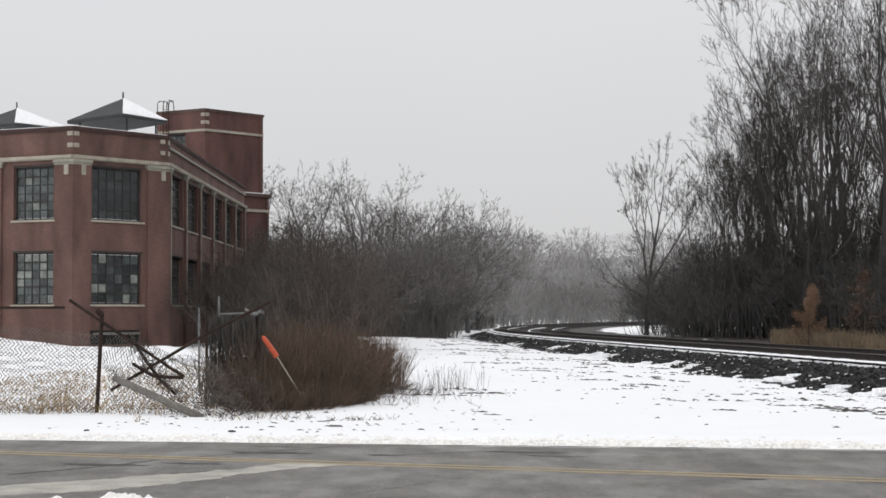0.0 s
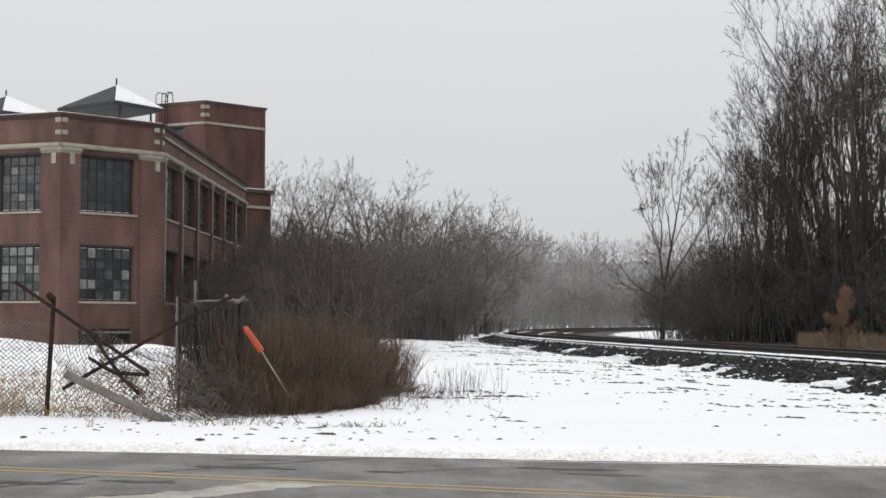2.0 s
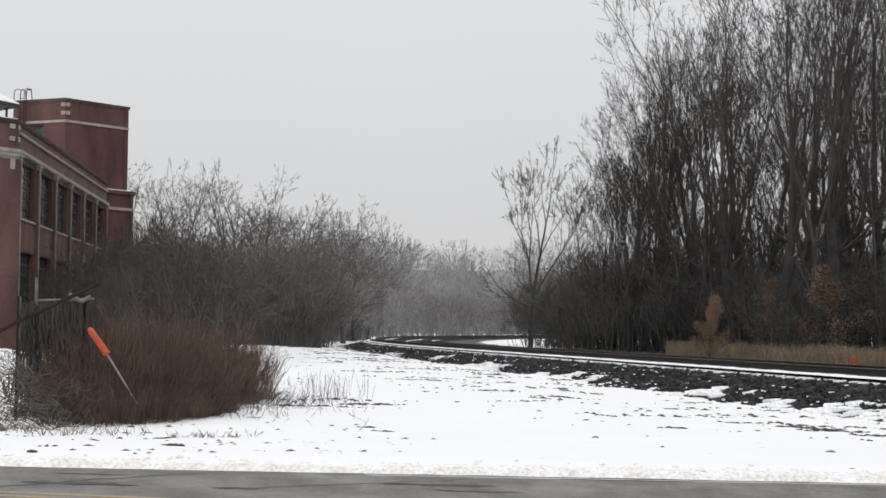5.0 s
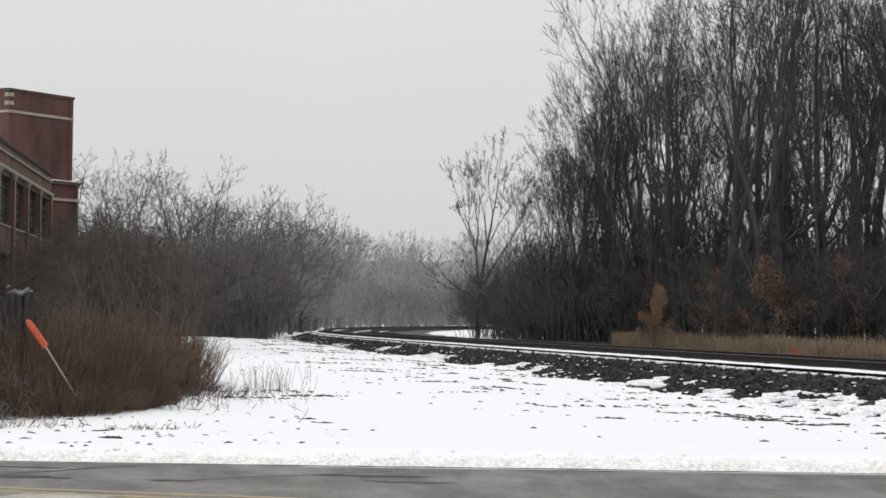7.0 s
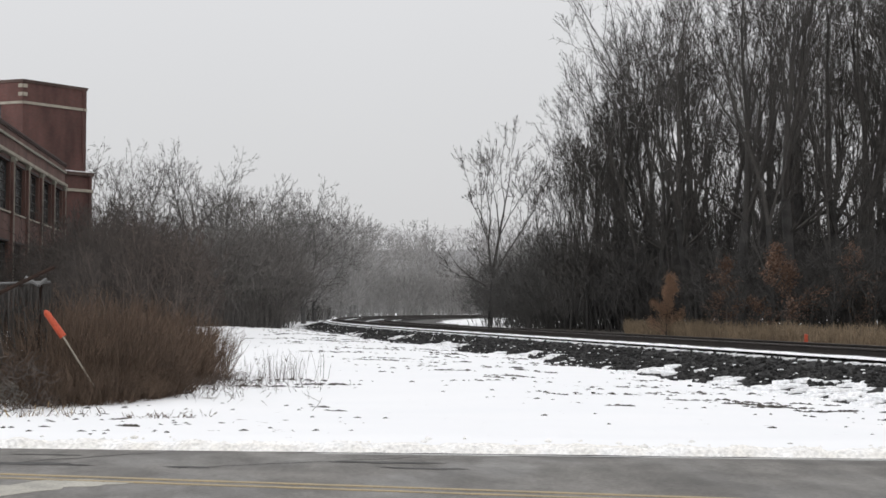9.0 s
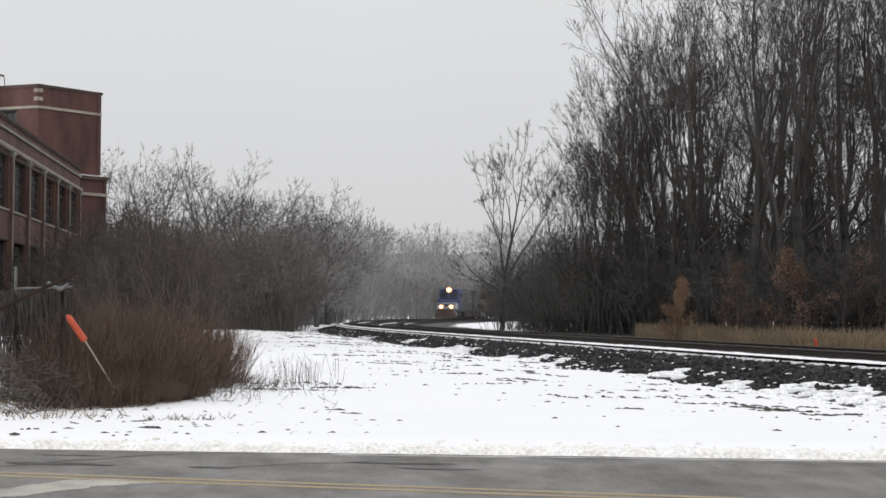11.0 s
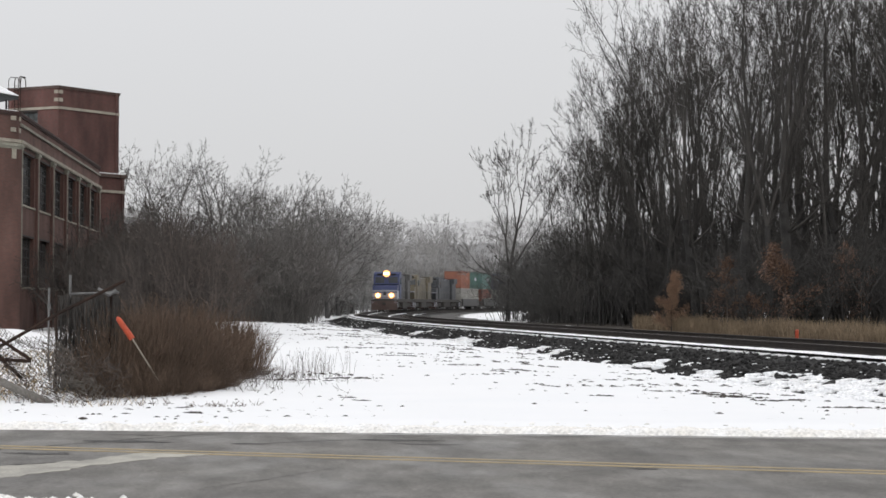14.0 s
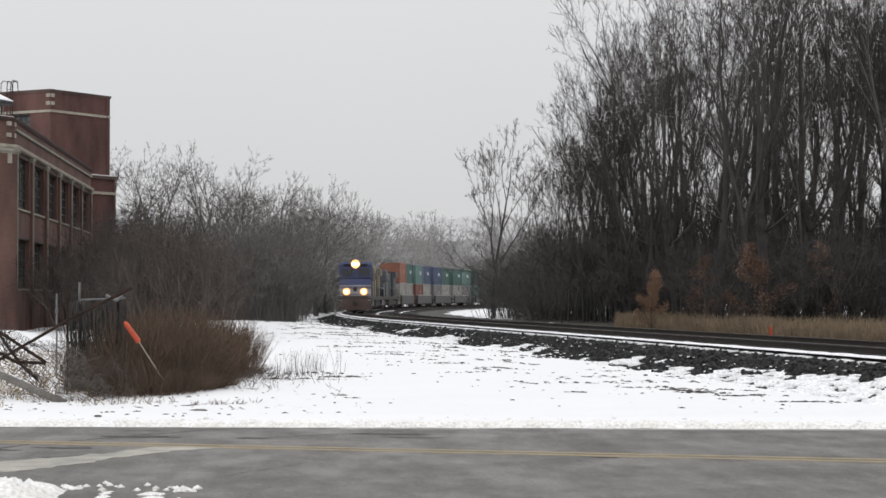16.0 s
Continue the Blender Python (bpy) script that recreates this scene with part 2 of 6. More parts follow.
STRAW = mat("dry_straw", (0.30, 0.21, 0.11), (0.42, 0.31, 0.17), 1.5, 0.9, vary=0.15, island=0.3)
REED = mat("tawny_reed", (0.165, 0.125, 0.085), (0.255, 0.195, 0.13), 1.0, 0.9, island=0.35)
OAK_LEAF = mat("dead_oak_leaves", (0.16, 0.098, 0.07), (0.24, 0.152, 0.108), 2.0, 0.85, vary=0.2, island=0.35)
PALE_LEAF = mat("faded_oak_leaves", (0.33, 0.215, 0.15), (0.44, 0.30, 0.21), 2.0, 0.85, island=0.3)
BALLAST = mat("dark_ballast", (0.018, 0.018, 0.019), (0.046, 0.045, 0.044), 6.0, 0.9, 0.6, 30.0, island=0.6, spec=0.2)
SOIL = mat("dark_soil", (0.035, 0.030, 0.027), (0.07, 0.06, 0.05), 5.0, 0.9, 0.5, 30.0, island=0.4)
LITTER = mat("leaf_litter", (0.042, 0.036, 0.031), (0.072, 0.060, 0.050), 1.2, 0.9, 0.5, 14.0)
RAIL_SIDE = mat("brown_rail_steel", (0.022, 0.019, 0.018), (0.038, 0.030, 0.026), 3.0, 0.85, 0.2, 40.0)
RAIL_HEAD = mat("worn_rail_head", (0.16, 0.15, 0.14), (0.11, 0.10, 0.095), 3.0, 0.6, 0.0, 40.0, metal=0.3)
TIE = mat("creosoted_tie", (0.045, 0.037, 0.032), (0.075, 0.06, 0.05), 3.0, 0.9, 0.4, 30.0, vary=0.3)
# Backdrop greys that hold the haze in their base colour.
FAR_WOOD = mat("haze_grey_woods", (0.25, 0.25, 0.253), (0.29, 0.29, 0.293), 0.05, 1.0)
MIST_WOOD = mat("haze_pale_woods", (0.50, 0.50, 0.505), (0.53, 0.53, 0.535), 0.05, 1.0)
# Brush at the bend, its base colour lifted further for haze.
SOFT_HAZE_TWIG = mat("soft_haze_twigs", (0.138, 0.130, 0.124), (0.180, 0.168, 0.158), 1.0, 0.9, vary=0.2)
# Haze put into the colour of bark and twigs beyond the bend.
HAZE_BARK = mat("haze_pale_bark", (0.18, 0.178, 0.177), (0.225, 0.221, 0.218), 1.5, 0.9, vary=0.2)
HAZE_TWIG = mat("haze_pale_twigs", (0.245, 0.240, 0.236), (0.29, 0.283, 0.276), 1.0, 0.9, vary=0.25)
BASE_STALK = mat("grey_brown_stalks", (0.075, 0.070, 0.066), (0.105, 0.097, 0.090), 0.6, 0.9, island=0.3)
GRAVEL = mat("grey_gravel", (0.065, 0.063, 0.061), (0.10, 0.097, 0.093), 1.5, 0.9, 0.5, 20.0)
# Haze put into the train's paint and grime as lifted blacks and navy.
NAVY = mat("hazed_navy_paint", (0.020, 0.030, 0.10), (0.028, 0.040, 0.12), 1.5, 0.45, 0.05, 20.0)
LOCO_WHITE = mat("grimy_white_paint", (0.42, 0.43, 0.48), (0.32, 0.33, 0.38), 2.0, 0.5, 0.05, 20.0)
LOCO_TAN = mat("dirty_yellow_paint", (0.165, 0.137, 0.088), (0.085, 0.078, 0.064), 1.5, 0.55, 0.05, 20.0)
LOCO_GREY = mat("hazed_grimy_grey_paint", (0.085, 0.083, 0.082), (0.06, 0.058, 0.057), 1.5, 0.55, 0.05, 20.0)
LOCO_DARK = mat("hazed_grey_blue_paint", (0.038, 0.041, 0.047), (0.027, 0.029, 0.034), 1.5, 0.5, 0.05, 20.0)
UNDERFRAME = mat("hazed_black_grime", (0.042, 0.040, 0.038), (0.068, 0.062, 0.056), 2.0, 0.75, 0.2, 20.0)
CAB_GLASS = mat("cab_glass", (0.02, 0.024, 0.03), (0.03, 0.034, 0.04), 2.0, 0.12)
# Red-brown carries the lamps' glow and the haze over the pilot's grime.
PILOT = mat("lamp_reddened_grime", (0.105, 0.068, 0.058), (0.07, 0.052, 0.046), 2.0, 0.8, 0.2, 20.0)
LAMP = lamp_mat("headlamp_glow", (1.0, 0.70, 0.36), 9.0)
# Glow for discs added round the lamps to suggest their halo.
LAMP_HALO = lamp_mat("warm_halo_glow", (1.0, 0.46, 0.17), 2.0)
# Container paints greyed in the base colour for haze.
BOX_COLOURS = {
    "orange": mat("orange_container_paint", (0.30, 0.125, 0.08), (0.24, 0.10, 0.07), 0.8, 0.6, 0.05, 20.0),
    "green": mat("green_container_paint", (0.060, 0.125, 0.105), (0.05, 0.10, 0.085), 0.8, 0.6, 0.05, 20.0),
    "teal": mat("teal_container_paint", (0.125, 0.215, 0.195), (0.10, 0.175, 0.16), 0.8, 0.6, 0.05, 20.0),
    "blue": mat("blue_container_paint", (0.065, 0.085, 0.15), (0.055, 0.07, 0.12), 0.8, 0.6, 0.05, 20.0),
    "grey": mat("grey_container_paint", (0.20, 0.20, 0.195), (0.15, 0.15, 0.145), 0.8, 0.6, 0.05, 20.0),
    "white": mat("white_container_paint", (0.33, 0.325, 0.30), (0.24, 0.235, 0.22), 0.8, 0.6, 0.05, 20.0),
    "red": mat("red_container_paint", (0.20, 0.085, 0.065), (0.16, 0.07, 0.055), 0.8, 0.6, 0.05, 20.0),
}


# ---- geometry helpers ----
class Geo:
    """Collects vertices and faces in metres."""

    def __init__(self):
        self.v, self.f, self.uv = [], [], {}

    def add(self, verts, faces):
        k = len(self.v)
        self.v += [tuple(p) for p in verts]
        self.f += [tuple(i + k for i in f) for f in faces]
        return self

    def quad(self, a, b, c, d):
        return self.add((a, b, c, d), ((0, 1, 2, 3),))

    def box(self, x0, x1, y0, y1, z0, z1, m=None, bevel=0.0):
        e = min(bevel, (x1 - x0) / 3, (y1 - y0) / 3)
        ring = [(x0 + e, y0), (x1 - e, y0), (x1, y0 + e), (x1, y1 - e), (x1 - e, y1), (x0 + e, y1), (x0, y1 - e), (x0, y0 + e)] if e else [(x0, y0), (x1, y0), (x1, y1), (x0, y1)]
        return self.prism(ring, z0, z1, m)

    def prism(self, ring, z0, z1, m=None):
        n = len(ring)
        vs = [Vector((x, y, z0)) for x, y in ring] + [Vector((x, y, z1)) for x, y in ring]
        if m is not None:
            vs = [m @ p for p in vs]
        return self.add(vs, [tuple(range(n - 1, -1, -1)), tuple(range(n, 2 * n))] + [(i, (i + 1) % n, n + (i + 1) % n, n + i) for i in range(n)])

    def tube(self, p, q, r1, r2=None, n=6, cap=True):
        p, q = Vector(p), Vector(q)
        d = (q - p).normalized()
        a = d.orthogonal().normalized()
        b = d.cross(a)
        r2 = r1 if r2 is None else r2
        ring = [(math.cos(2 * math.pi * i / n), math.sin(2 * math.pi * i / n)) for i in range(n)]
        vs = [p + (a * c + b * s) * r1 for c, s in ring] + [q + (a * c + b * s) * r2 for c, s in ring]
        fs = [(i, (i + 1) % n, n + (i + 1) % n, n + i) for i in range(n)]
        if cap:
            fs += [tuple(range(n - 1, -1, -1)), tuple(range(n, 2 * n))]
        return self.add(vs, fs)

    def pipe(self, points, r, n=6):
        for p, q in zip(points, points[1:]):
            self.tube(p, q, r, r, n)
        return self

    def mesh(self, name, material, smooth=False):
        me = bpy.data.meshes.new(name)
        me.from_pydata(self.v, [], self.f)
        me.materials.append(material)
        if smooth:
            me.polygons.foreach_set("use_smooth", [True] * len(me.polygons))
        me.update()
        return me


def part(name, geo, material, parent=None, label="", smooth=False):
    ob = new(name, geo.mesh(name, material, smooth) if isinstance(geo, Geo) else geo)
    if parent is not None:
        ob.parent = parent
    if label:
        ob["label"] = label
    return ob


def sticks(segs, n, name, material, fine=0.0125):
    """One mesh of many thin open tubes; segs: rows of p, q, r1, r2 (8 numbers). The finest twigs are single slivers."""
    s = np.asarray(segs, dtype=np.float64)
    thick = s[:, 6] >= fine
    vs, fs, base = [], [], 0
    for group, sides in ((s[thick], n), (s[~thick], 2)):
        if not len(group):
            continue
        p, q, r1, r2 = group[:, 0:3], group[:, 3:6], group[:, 6], group[:, 7]
        d = q - p
        d /= np.maximum(np.linalg.norm(d, axis=1, keepdims=True), 1e-9)
        ref = np.where(np.abs(d[:, 2:3]) > 0.9, np.array([[1.0, 0, 0]]), np.array([[0, 0, 1.0]]))
        a = np.cross(d, ref)
        a /= np.linalg.norm(a, axis=1, keepdims=True)
        b = np.cross(d, a)
        k = len(group)
        start = (np.arange(k) * 2.399) if sides == 2 else np.zeros(k)
        ang = start[:, None] + 2 * np.pi * np.arange(sides)[None] / sides
        ring = a[:, None] * np.cos(ang)[:, :, None] + b[:, None] * np.sin(ang)[:, :, None]
        w = 1.35 if sides == 2 else 1.0
        vs.append(np.concatenate([p[:, None] + ring * (w * r1)[:, None, None], q[:, None] + ring * (w * r2)[:, None, None]], axis=1).reshape(-1, 3))
        i = np.arange(1 if sides == 2 else sides)
        f = np.stack([i, (i + 1) % sides, sides + (i + 1) % sides, sides + i], axis=1)[None] + (2 * sides * np.arange(k))[:, None, None] + base
        fs.append(f.reshape(-1, 4))
        base += 2 * sides * k
    v, f = np.concatenate(vs), np.concatenate(fs)
    me = bpy.data.meshes.new(name)
    me.vertices.add(len(v))
    me.vertices.foreach_set("co", v.ravel())
    me.loops.add(f.size)
    me.loops.foreach_set("vertex_index", f.ravel().astype(np.int32))
    me.polygons.add(len(f))
    me.polygons.foreach_set("loop_start", (np.arange(len(f)) * 4).astype(np.int32))
    me.materials.append(material)
    me.update(calc_edges=True)
    return me


def bole_mesh(segs, n, name, material):
    """Trunks as closed-up tubes: segments that follow one another share their rings."""
    g, last = Geo(), None
    for c in segs:
        p, q = Vector(c[0:3]), Vector(c[3:6])
        d = (q - p).normalized()
        a = d.cross(Vector((0, 1, 0))).normalized()
        b = d.cross(a)
        rings = [(p, c[6]), (q, c[7])]
        if last is not None and (last - p).length < 1e-4:
            rings = rings[1:]
        for at, r in rings:
            g.v += [tuple(at + (a * math.cos(6.2832 * i / n) + b * math.sin(6.2832 * i / n)) * r) for i in range(n)]
        k = len(g.v) - 2 * n
        g.f += [(k + i, k + (i + 1) % n, k + n + (i + 1) % n, k + n + i) for i in range(n)]
        last = q
    return g.mesh(name, material, smooth=True)


def leaves_mesh(points, size, name, material, rng):
    g = Geo()
    for p in points:
        p = Vector(p)
        a = Vector(rng.normal(size=3)).normalized()
        b = a.orthogonal().normalized()
        s = size * rng.uniform(0.6, 1.3)
        g.quad(p - a * s, p - b * s * 0.55, p + a * s, p + b * s * 0.55)
    return g.mesh(name, material)


# ---- lie of the land ----
def road_edge(x):
    return 19.75 - 0.186 * x


def centre_line(x):
    return 16.40 - 0.372 * x


def near_edge(x):
    return 8.2 - 0.335 * x


def track_path(x0, h0, start, ramp, bend, length):
    """Points and headings of the outer rail, metre by metre."""
    pts, x, y, h = [], x0, 0.0, h0
    for s in range(length):
        pts.append((x, y, h))
        k = min(max((s + 0.5 - start) / ramp, 0), 1) * bend
        x += math.sin(h + k / 2)
        y += math.cos(h + k / 2)
        h += k
    return pts


RAIL = track_path(16.3, -0.107, 80, 20, 0.0028, 700)


def track(s, side=0.0, z=0.0):
    """A point beside the outer rail: s metres along, side metres towards the inside of the bend."""
    i = min(max(int(math.floor(s)), 0), len(RAIL) - 2)
    u = s - i
    (x0, y0, h0), (x1, y1, h1) = RAIL[i], RAIL[i + 1]
    x, y, h = x0 + (x1 - x0) * u, y0 + (y1 - y0) * u, h0 + (h1 - h0) * u
    return Vector((x + side * math.cos(h), y - side * math.sin(h), z))


RAIL_XY = np.array([(p[0], p[1]) for p in RAIL])
RAIL_H = np.array([p[2] for p in RAIL])


def land(x, y):
    """Height of the snowy ground."""
    d = y - road_edge(x)
    if d < 0:
        e = near_edge(x) - y
        if e < 0:
            return -0.08
        return min(e, 1.0) * 0.16 - 0.08 + 0.03 * noise.noise((x * 0.6, y * 0.6, 3))
    z = min(d / 0.55, 1) * 0.20 - 0.08 + 0.0026 * min(d, 90)
    z += (0.05 * noise.noise((x * 0.35, y * 0.35, 1)) + 0.025 * noise.noise((x * 1.3, y * 1.3, 5))) * min(d / 1.5, 1)
    i = int(np.argmin((RAIL_XY[:320, 0] - x) ** 2 + (RAIL_XY[:320, 1] - y) ** 2)) if 20 < y < 330 and -6 < x < 60 else None
    if i is not None:
        gap = RAIL_XY[i, 0] - x
        z -= 0.24 * max(0.0, 1 - abs(gap - 2.0) / 6.5) if gap > -3 else 0.05
    return z


# ---- the ground ----
def axis(spans):
    out = []
    for a, b, step in spans:
        out += list(np.arange(a, b, step))
    return np.array(out + [spans[-1][1]])


def build_ground():
    xs = axis([(-900, -120, 60), (-120, -34, 6), (-34, -12, 0.9), (-12, 18, 0.3), (18, 40, 0.9), (40, 120, 6), (120, 900, 60)])
    ys = axis([(-120, 8, 8), (8, 18, 0.5), (18, 34, 0.2), (34, 70, 0.5), (70, 160, 2.5), (160, 400, 12), (400, 1600, 100)])
    v = [(x, y, land(x, y)) for y in ys for x in xs]
    n = len(xs)
    f = [(j * n + i, j * n + i + 1, (j + 1) * n + i + 1, (j + 1) * n + i) for j in range(len(ys) - 1) for i in range(n - 1)]
    g = Geo()
    g.v, g.f = v, f
    ob = part("ground", g, SNOW, smooth=True)
    tagged(ob, "open ground under thin old snow with bare streaks", "ground", kind="structure")


build_ground()


def strip(line_a, line_b, x0, x1, step, z, wob=0.0, seed=0):
    """A flat strip between two lines y(x)."""
    rng = np.random.default_rng(seed)
    xs = np.arange(x0, x1 + step / 2, step)
    g = Geo()
    for x in xs:
        a, b = line_a(x) + rng.normal() * wob, line_b(x) + rng.normal() * wob
        g.v += [(x, a, z - 0.012), (x, a, z), (x, b, z)]
    g.f = [(3 * i + j, 3 * i + 3 + j, 3 * i + 4 + j, 3 * i + 1 + j) for i in range(len(xs) - 1) for j in (0, 1)]
    return g


road = Geo()
for x in np.arange(-60, 60.1, 2.0):
    a, b = near_edge(x) - 0.3, max(road_edge(x) + 0.12, near_edge(x) + 0.5)
    for u in (0, 0.25, 0.5, 0.75, 1):
        road.v.append((x, a + (b - a) * u, -0.002))
for i in range(60):
    for j in range(4):
        k = i * 5 + j
        road.f.append((k, k + 5, k + 6, k + 1))
road_ob = tagged(part("road", road, ASPHALT, smooth=True), "worn grey asphalt road with damp patches", "road", kind="structure")

for k, off in enumerate((-0.15, 0.15)):
    line = strip(lambda x: centre_line(x) + off - 0.055, lambda x: centre_line(x) + off + 0.055, -40, 40, 0.5, 0.004, 0.006, k)
    tagged(part("road_marking", line, YELLOW, road_ob), "worn double yellow centre line")
tagged(part("road_marking", strip(lambda x: road_edge(x) - 0.30, lambda x: road_edge(x) - 0.20, 0.5, 30, 0.5, 0.003, 0.004, 3), WHITE_PAINT, road_ob), "faded white edge line")


def blotch(x, y, lx, ly, turn, z, seed, n=40, rough=0.33):
    g = Geo()
    m = pose(x, y, z, 0, 0, turn)
    ring = []
    for a in np.linspace(0, 2 * math.pi, n, endpoint=False):
        c, s = math.cos(a), math.sin(a)
        k = 1 + 2.2 * rough * noise.noise((c * 1.3, s * 1.3, seed)) + rough * noise.noise((c * 4, s * 4, seed + 9))
        ring.append(m @ Vector((lx * c * k, ly * s * k * (1 + 0.5 * noise.noise((c * 3, seed, 1))), 0)))
    g.add(ring, [tuple(range(n))])
    return g


PATCH = ((-1.15, 16.65), (-1.9, 16.05), (-2.75, 14.75), (-3.55, 13.85), (-4.9, 13.2), (-5.4, 14.0), (-4.2, 14.75), (-3.2, 15.55), (-2.55, 16.0), (-2.05, 16.85), (-1.6, 16.9))
rr = np.random.default_rng(17)
ragged = []
for (xa, ya), (xb, yb) in zip(PATCH, PATCH[1:] + PATCH[:1]):
    for u in np.linspace(0, 1, 9, endpoint=False):
        ragged.append((xa + (xb - xa) * u + rr.normal() * 0.035, ya + (yb - ya) * u + rr.normal() * 0.045))
part("pale_patch", Geo().prism(ragged[::-1], -0.012, 0.002), PALE_ASPHALT, road_ob, "pale concrete patch in the asphalt")


def crack(pts, w, seed):
    rng = np.random.default_rng(seed)
    g = Geo()
    fine = []
    for (xa, ya), (xb, yb) in zip(pts, pts[1:]):
        for u in np.linspace(0, 1, 10, endpoint=False):
            fine.append((xa + (xb - xa) * u, ya + (yb - ya) * u + rng.normal() * 0.025))
    fine.append(pts[-1])
    for x, y in fine:
        h = w * rng.uniform(0.4, 1.3)
        g.v += [(x, y - h, 0.0015), (x, y + h, 0.0015)]
    g.f = [(2 * i, 2 * i + 2, 2 * i + 3, 2 * i + 1) for i in range(len(fine) - 1)]
    return g


for k, (pts, w) in enumerate((
    ([(-3.65, 17.45), (-4.1, 16.7), (-4.6, 16.1), (-5.1, 15.6)], 0.07),
    ([(-3.2, 17.85), (-2.25, 18.8), (-1.0, 19.7)], 0.035),
    ([(0.3, 19.55), (2.5, 19.15), (5.0, 18.7)], 0.04),
    ([(-0.95, 17.95), (-0.6, 18.0), (0.0, 18.3), (1.6, 18.9)], 0.018),
    ([(-1.0, 13.35), (-0.4, 14.05), (0.35, 15.2)], 0.014),
    ([(-3.3, 16.85), (-2.8, 16.95)], 0.03),
    ([(-3.4, 15.5), (-2.6, 15.9)], 0.03),
)):
    part("crack", crack(pts, w, 20 + k), TAR, road_ob, "tar-dark crack in the asphalt")
for k, (x, y, lx, ly) in enumerate(((-2.35, 18.45, 0.55, 0.12), (-4.2, 16.75, 0.5, 0.12), (1.2, 18.35, 0.5, 0.10), (1.5, 17.75, 0.35, 0.07), (-0.75, 18.0, 0.22, 0.06), (3.55, 14.7, 0.16, 0.05), (-3.1, 16.9, 0.4, 0.08), (2.9, 18.95, 0.7, 0.07), (-2.3, 19.4, 0.4, 0.05))):
    part("tar_patch", blotch(x, y, lx, ly, -14, 0.0025, 40 + k), TAR, road_ob, "dark repair stain")

def lump(rng, x, y, z, r, flat=0.7, long=1.0):
    """A small uneven stone or clod."""
    g = Geo()
    top = []
    for a in np.linspace(0, 2 * math.pi, 6, endpoint=False):
        k = r * rng.uniform(0.7, 1.25)
        top.append((x + k * long * math.cos(a), y + k * math.sin(a), z + r * flat * rng.uniform(0.1, 0.4)))
    low = [(px, py, z - r * 0.4) for px, py, pz in top]
    cap = (x + rng.normal() * r * 0.2, y + rng.normal() * r * 0.2, z + r * flat)
    g.v = top + low + [cap]
    g.f = [(i, (i + 1) % 6, 12) for i in range(6)] + [(6 + i, 6 + (i + 1) % 6, (i + 1) % 6, i) for i in range(6)]
    return g


def scatter(name, spots, material, label, category, seed, flat=0.7, long=1.0):
    rng = np.random.default_rng(seed)
    g = Geo()
    for x, y, z, r in spots:
        k = lump(rng, x, y, z, r, flat, long * rng.uniform(0.7, 1.3) if long > 1 else 1.0)
        g.add(k.v, k.f)
    return tagged(part(name, g, material), label, category, kind="stuff")


rng = np.random.default_rng(5)
spots = []
for x in np.arange(-14, 16, 0.05):
    for _ in range(2):
        d = abs(rng.normal()) * 0.16
        spots.append((x, road_edge(x) + 0.08 + d, land(x, road_edge(x) + 0.08 + d) - 0.01, rng.uniform(0.015, 0.045) * (2.2 if rng.random() < 0.05 else 1)))
slush = Geo()
sx = np.arange(-16, 18, 0.08)
for x in sx:
    for v in (-0.10, 0.0, 0.07, 0.14, 0.24):
        y = road_edge(x) + v + 0.05 * noise.noise((x * 1.7, v, 3))
        h = 0.0 if v < -0.05 else 0.07 + 0.05 * noise.noise((x * 3.1, v * 4, 6)) + 0.03 * noise.noise((x * 9.0, v * 9, 2))
        slush.v.append((x, y, max(land(x, y), -0.01) + h - (0.02 if v < -0.05 else 0)))
slush.f = [(5 * i + j, 5 * i + j + 5, 5 * i + j + 6, 5 * i + j + 1) for i in range(len(sx) - 1) for j in range(4)]
tagged(part("slush_edge", slush, DIRTY_SNOW), "ragged edge of dirty ploughed snow", "snow", kind="stuff")
scatter("ploughed_snow", spots, DIRTY_SNOW, "ridge of dirty ploughed snow lumps along the road", "snow", 6)
spots = []
heap = Geo()
hx, hy = np.arange(-4.6, -0.9, 0.04), np.arange(11.0, 13.4, 0.04)
for y in hy:
    for x in hx:
        far = 12.72 - 0.40 * max(0.0, x + 2.45) + 0.16 * noise.noise((x * 2.4, 1, 1)) + 0.10 * noise.noise((x * 6.0, 5, 1))
        shape = min(1.0, max(0.0, (far - y) / 0.4)) * min(1.0, max(0.0, (y - 11.1) / 0.4)) * min(1.0, max(0.0, (x + 4.55) / 0.5)) * min(1.0, max(0.0, (-1.0 - x) / 0.4))
        tall = 0.004 + 0.12 * math.exp(-((x + 2.95) / 0.40) ** 4) + 0.022 * math.exp(-((x + 1.55) / 0.16) ** 2) + 0.02 * math.exp(-((x + 2.02) / 0.10) ** 2) + 0.03 * math.exp(-((x + 1.22) / 0.10) ** 2) + 0.09 * math.exp(-((x + 3.9) / 0.5) ** 2)
        rag = 1 + 0.6 * noise.noise((x * 5, y * 5, 2)) + 0.5 * noise.noise((x * 12, y * 12, 4)) + 0.25 * noise.noise((x * 27, y * 27, 8))
        heap.v.append((x, y, -0.05 + (tall * rag + 0.03) * shape))
nh = len(hx)
heap.f = [(j * nh + i, j * nh + i + 1, (j + 1) * nh + i + 1, (j + 1) * nh + i) for j in range(len(hy) - 1) for i in range(nh - 1)]
tagged(part("snow_heap", heap, DIRTY_SNOW), "heap of ploughed snow on the near verge", "snow", kind="stuff")
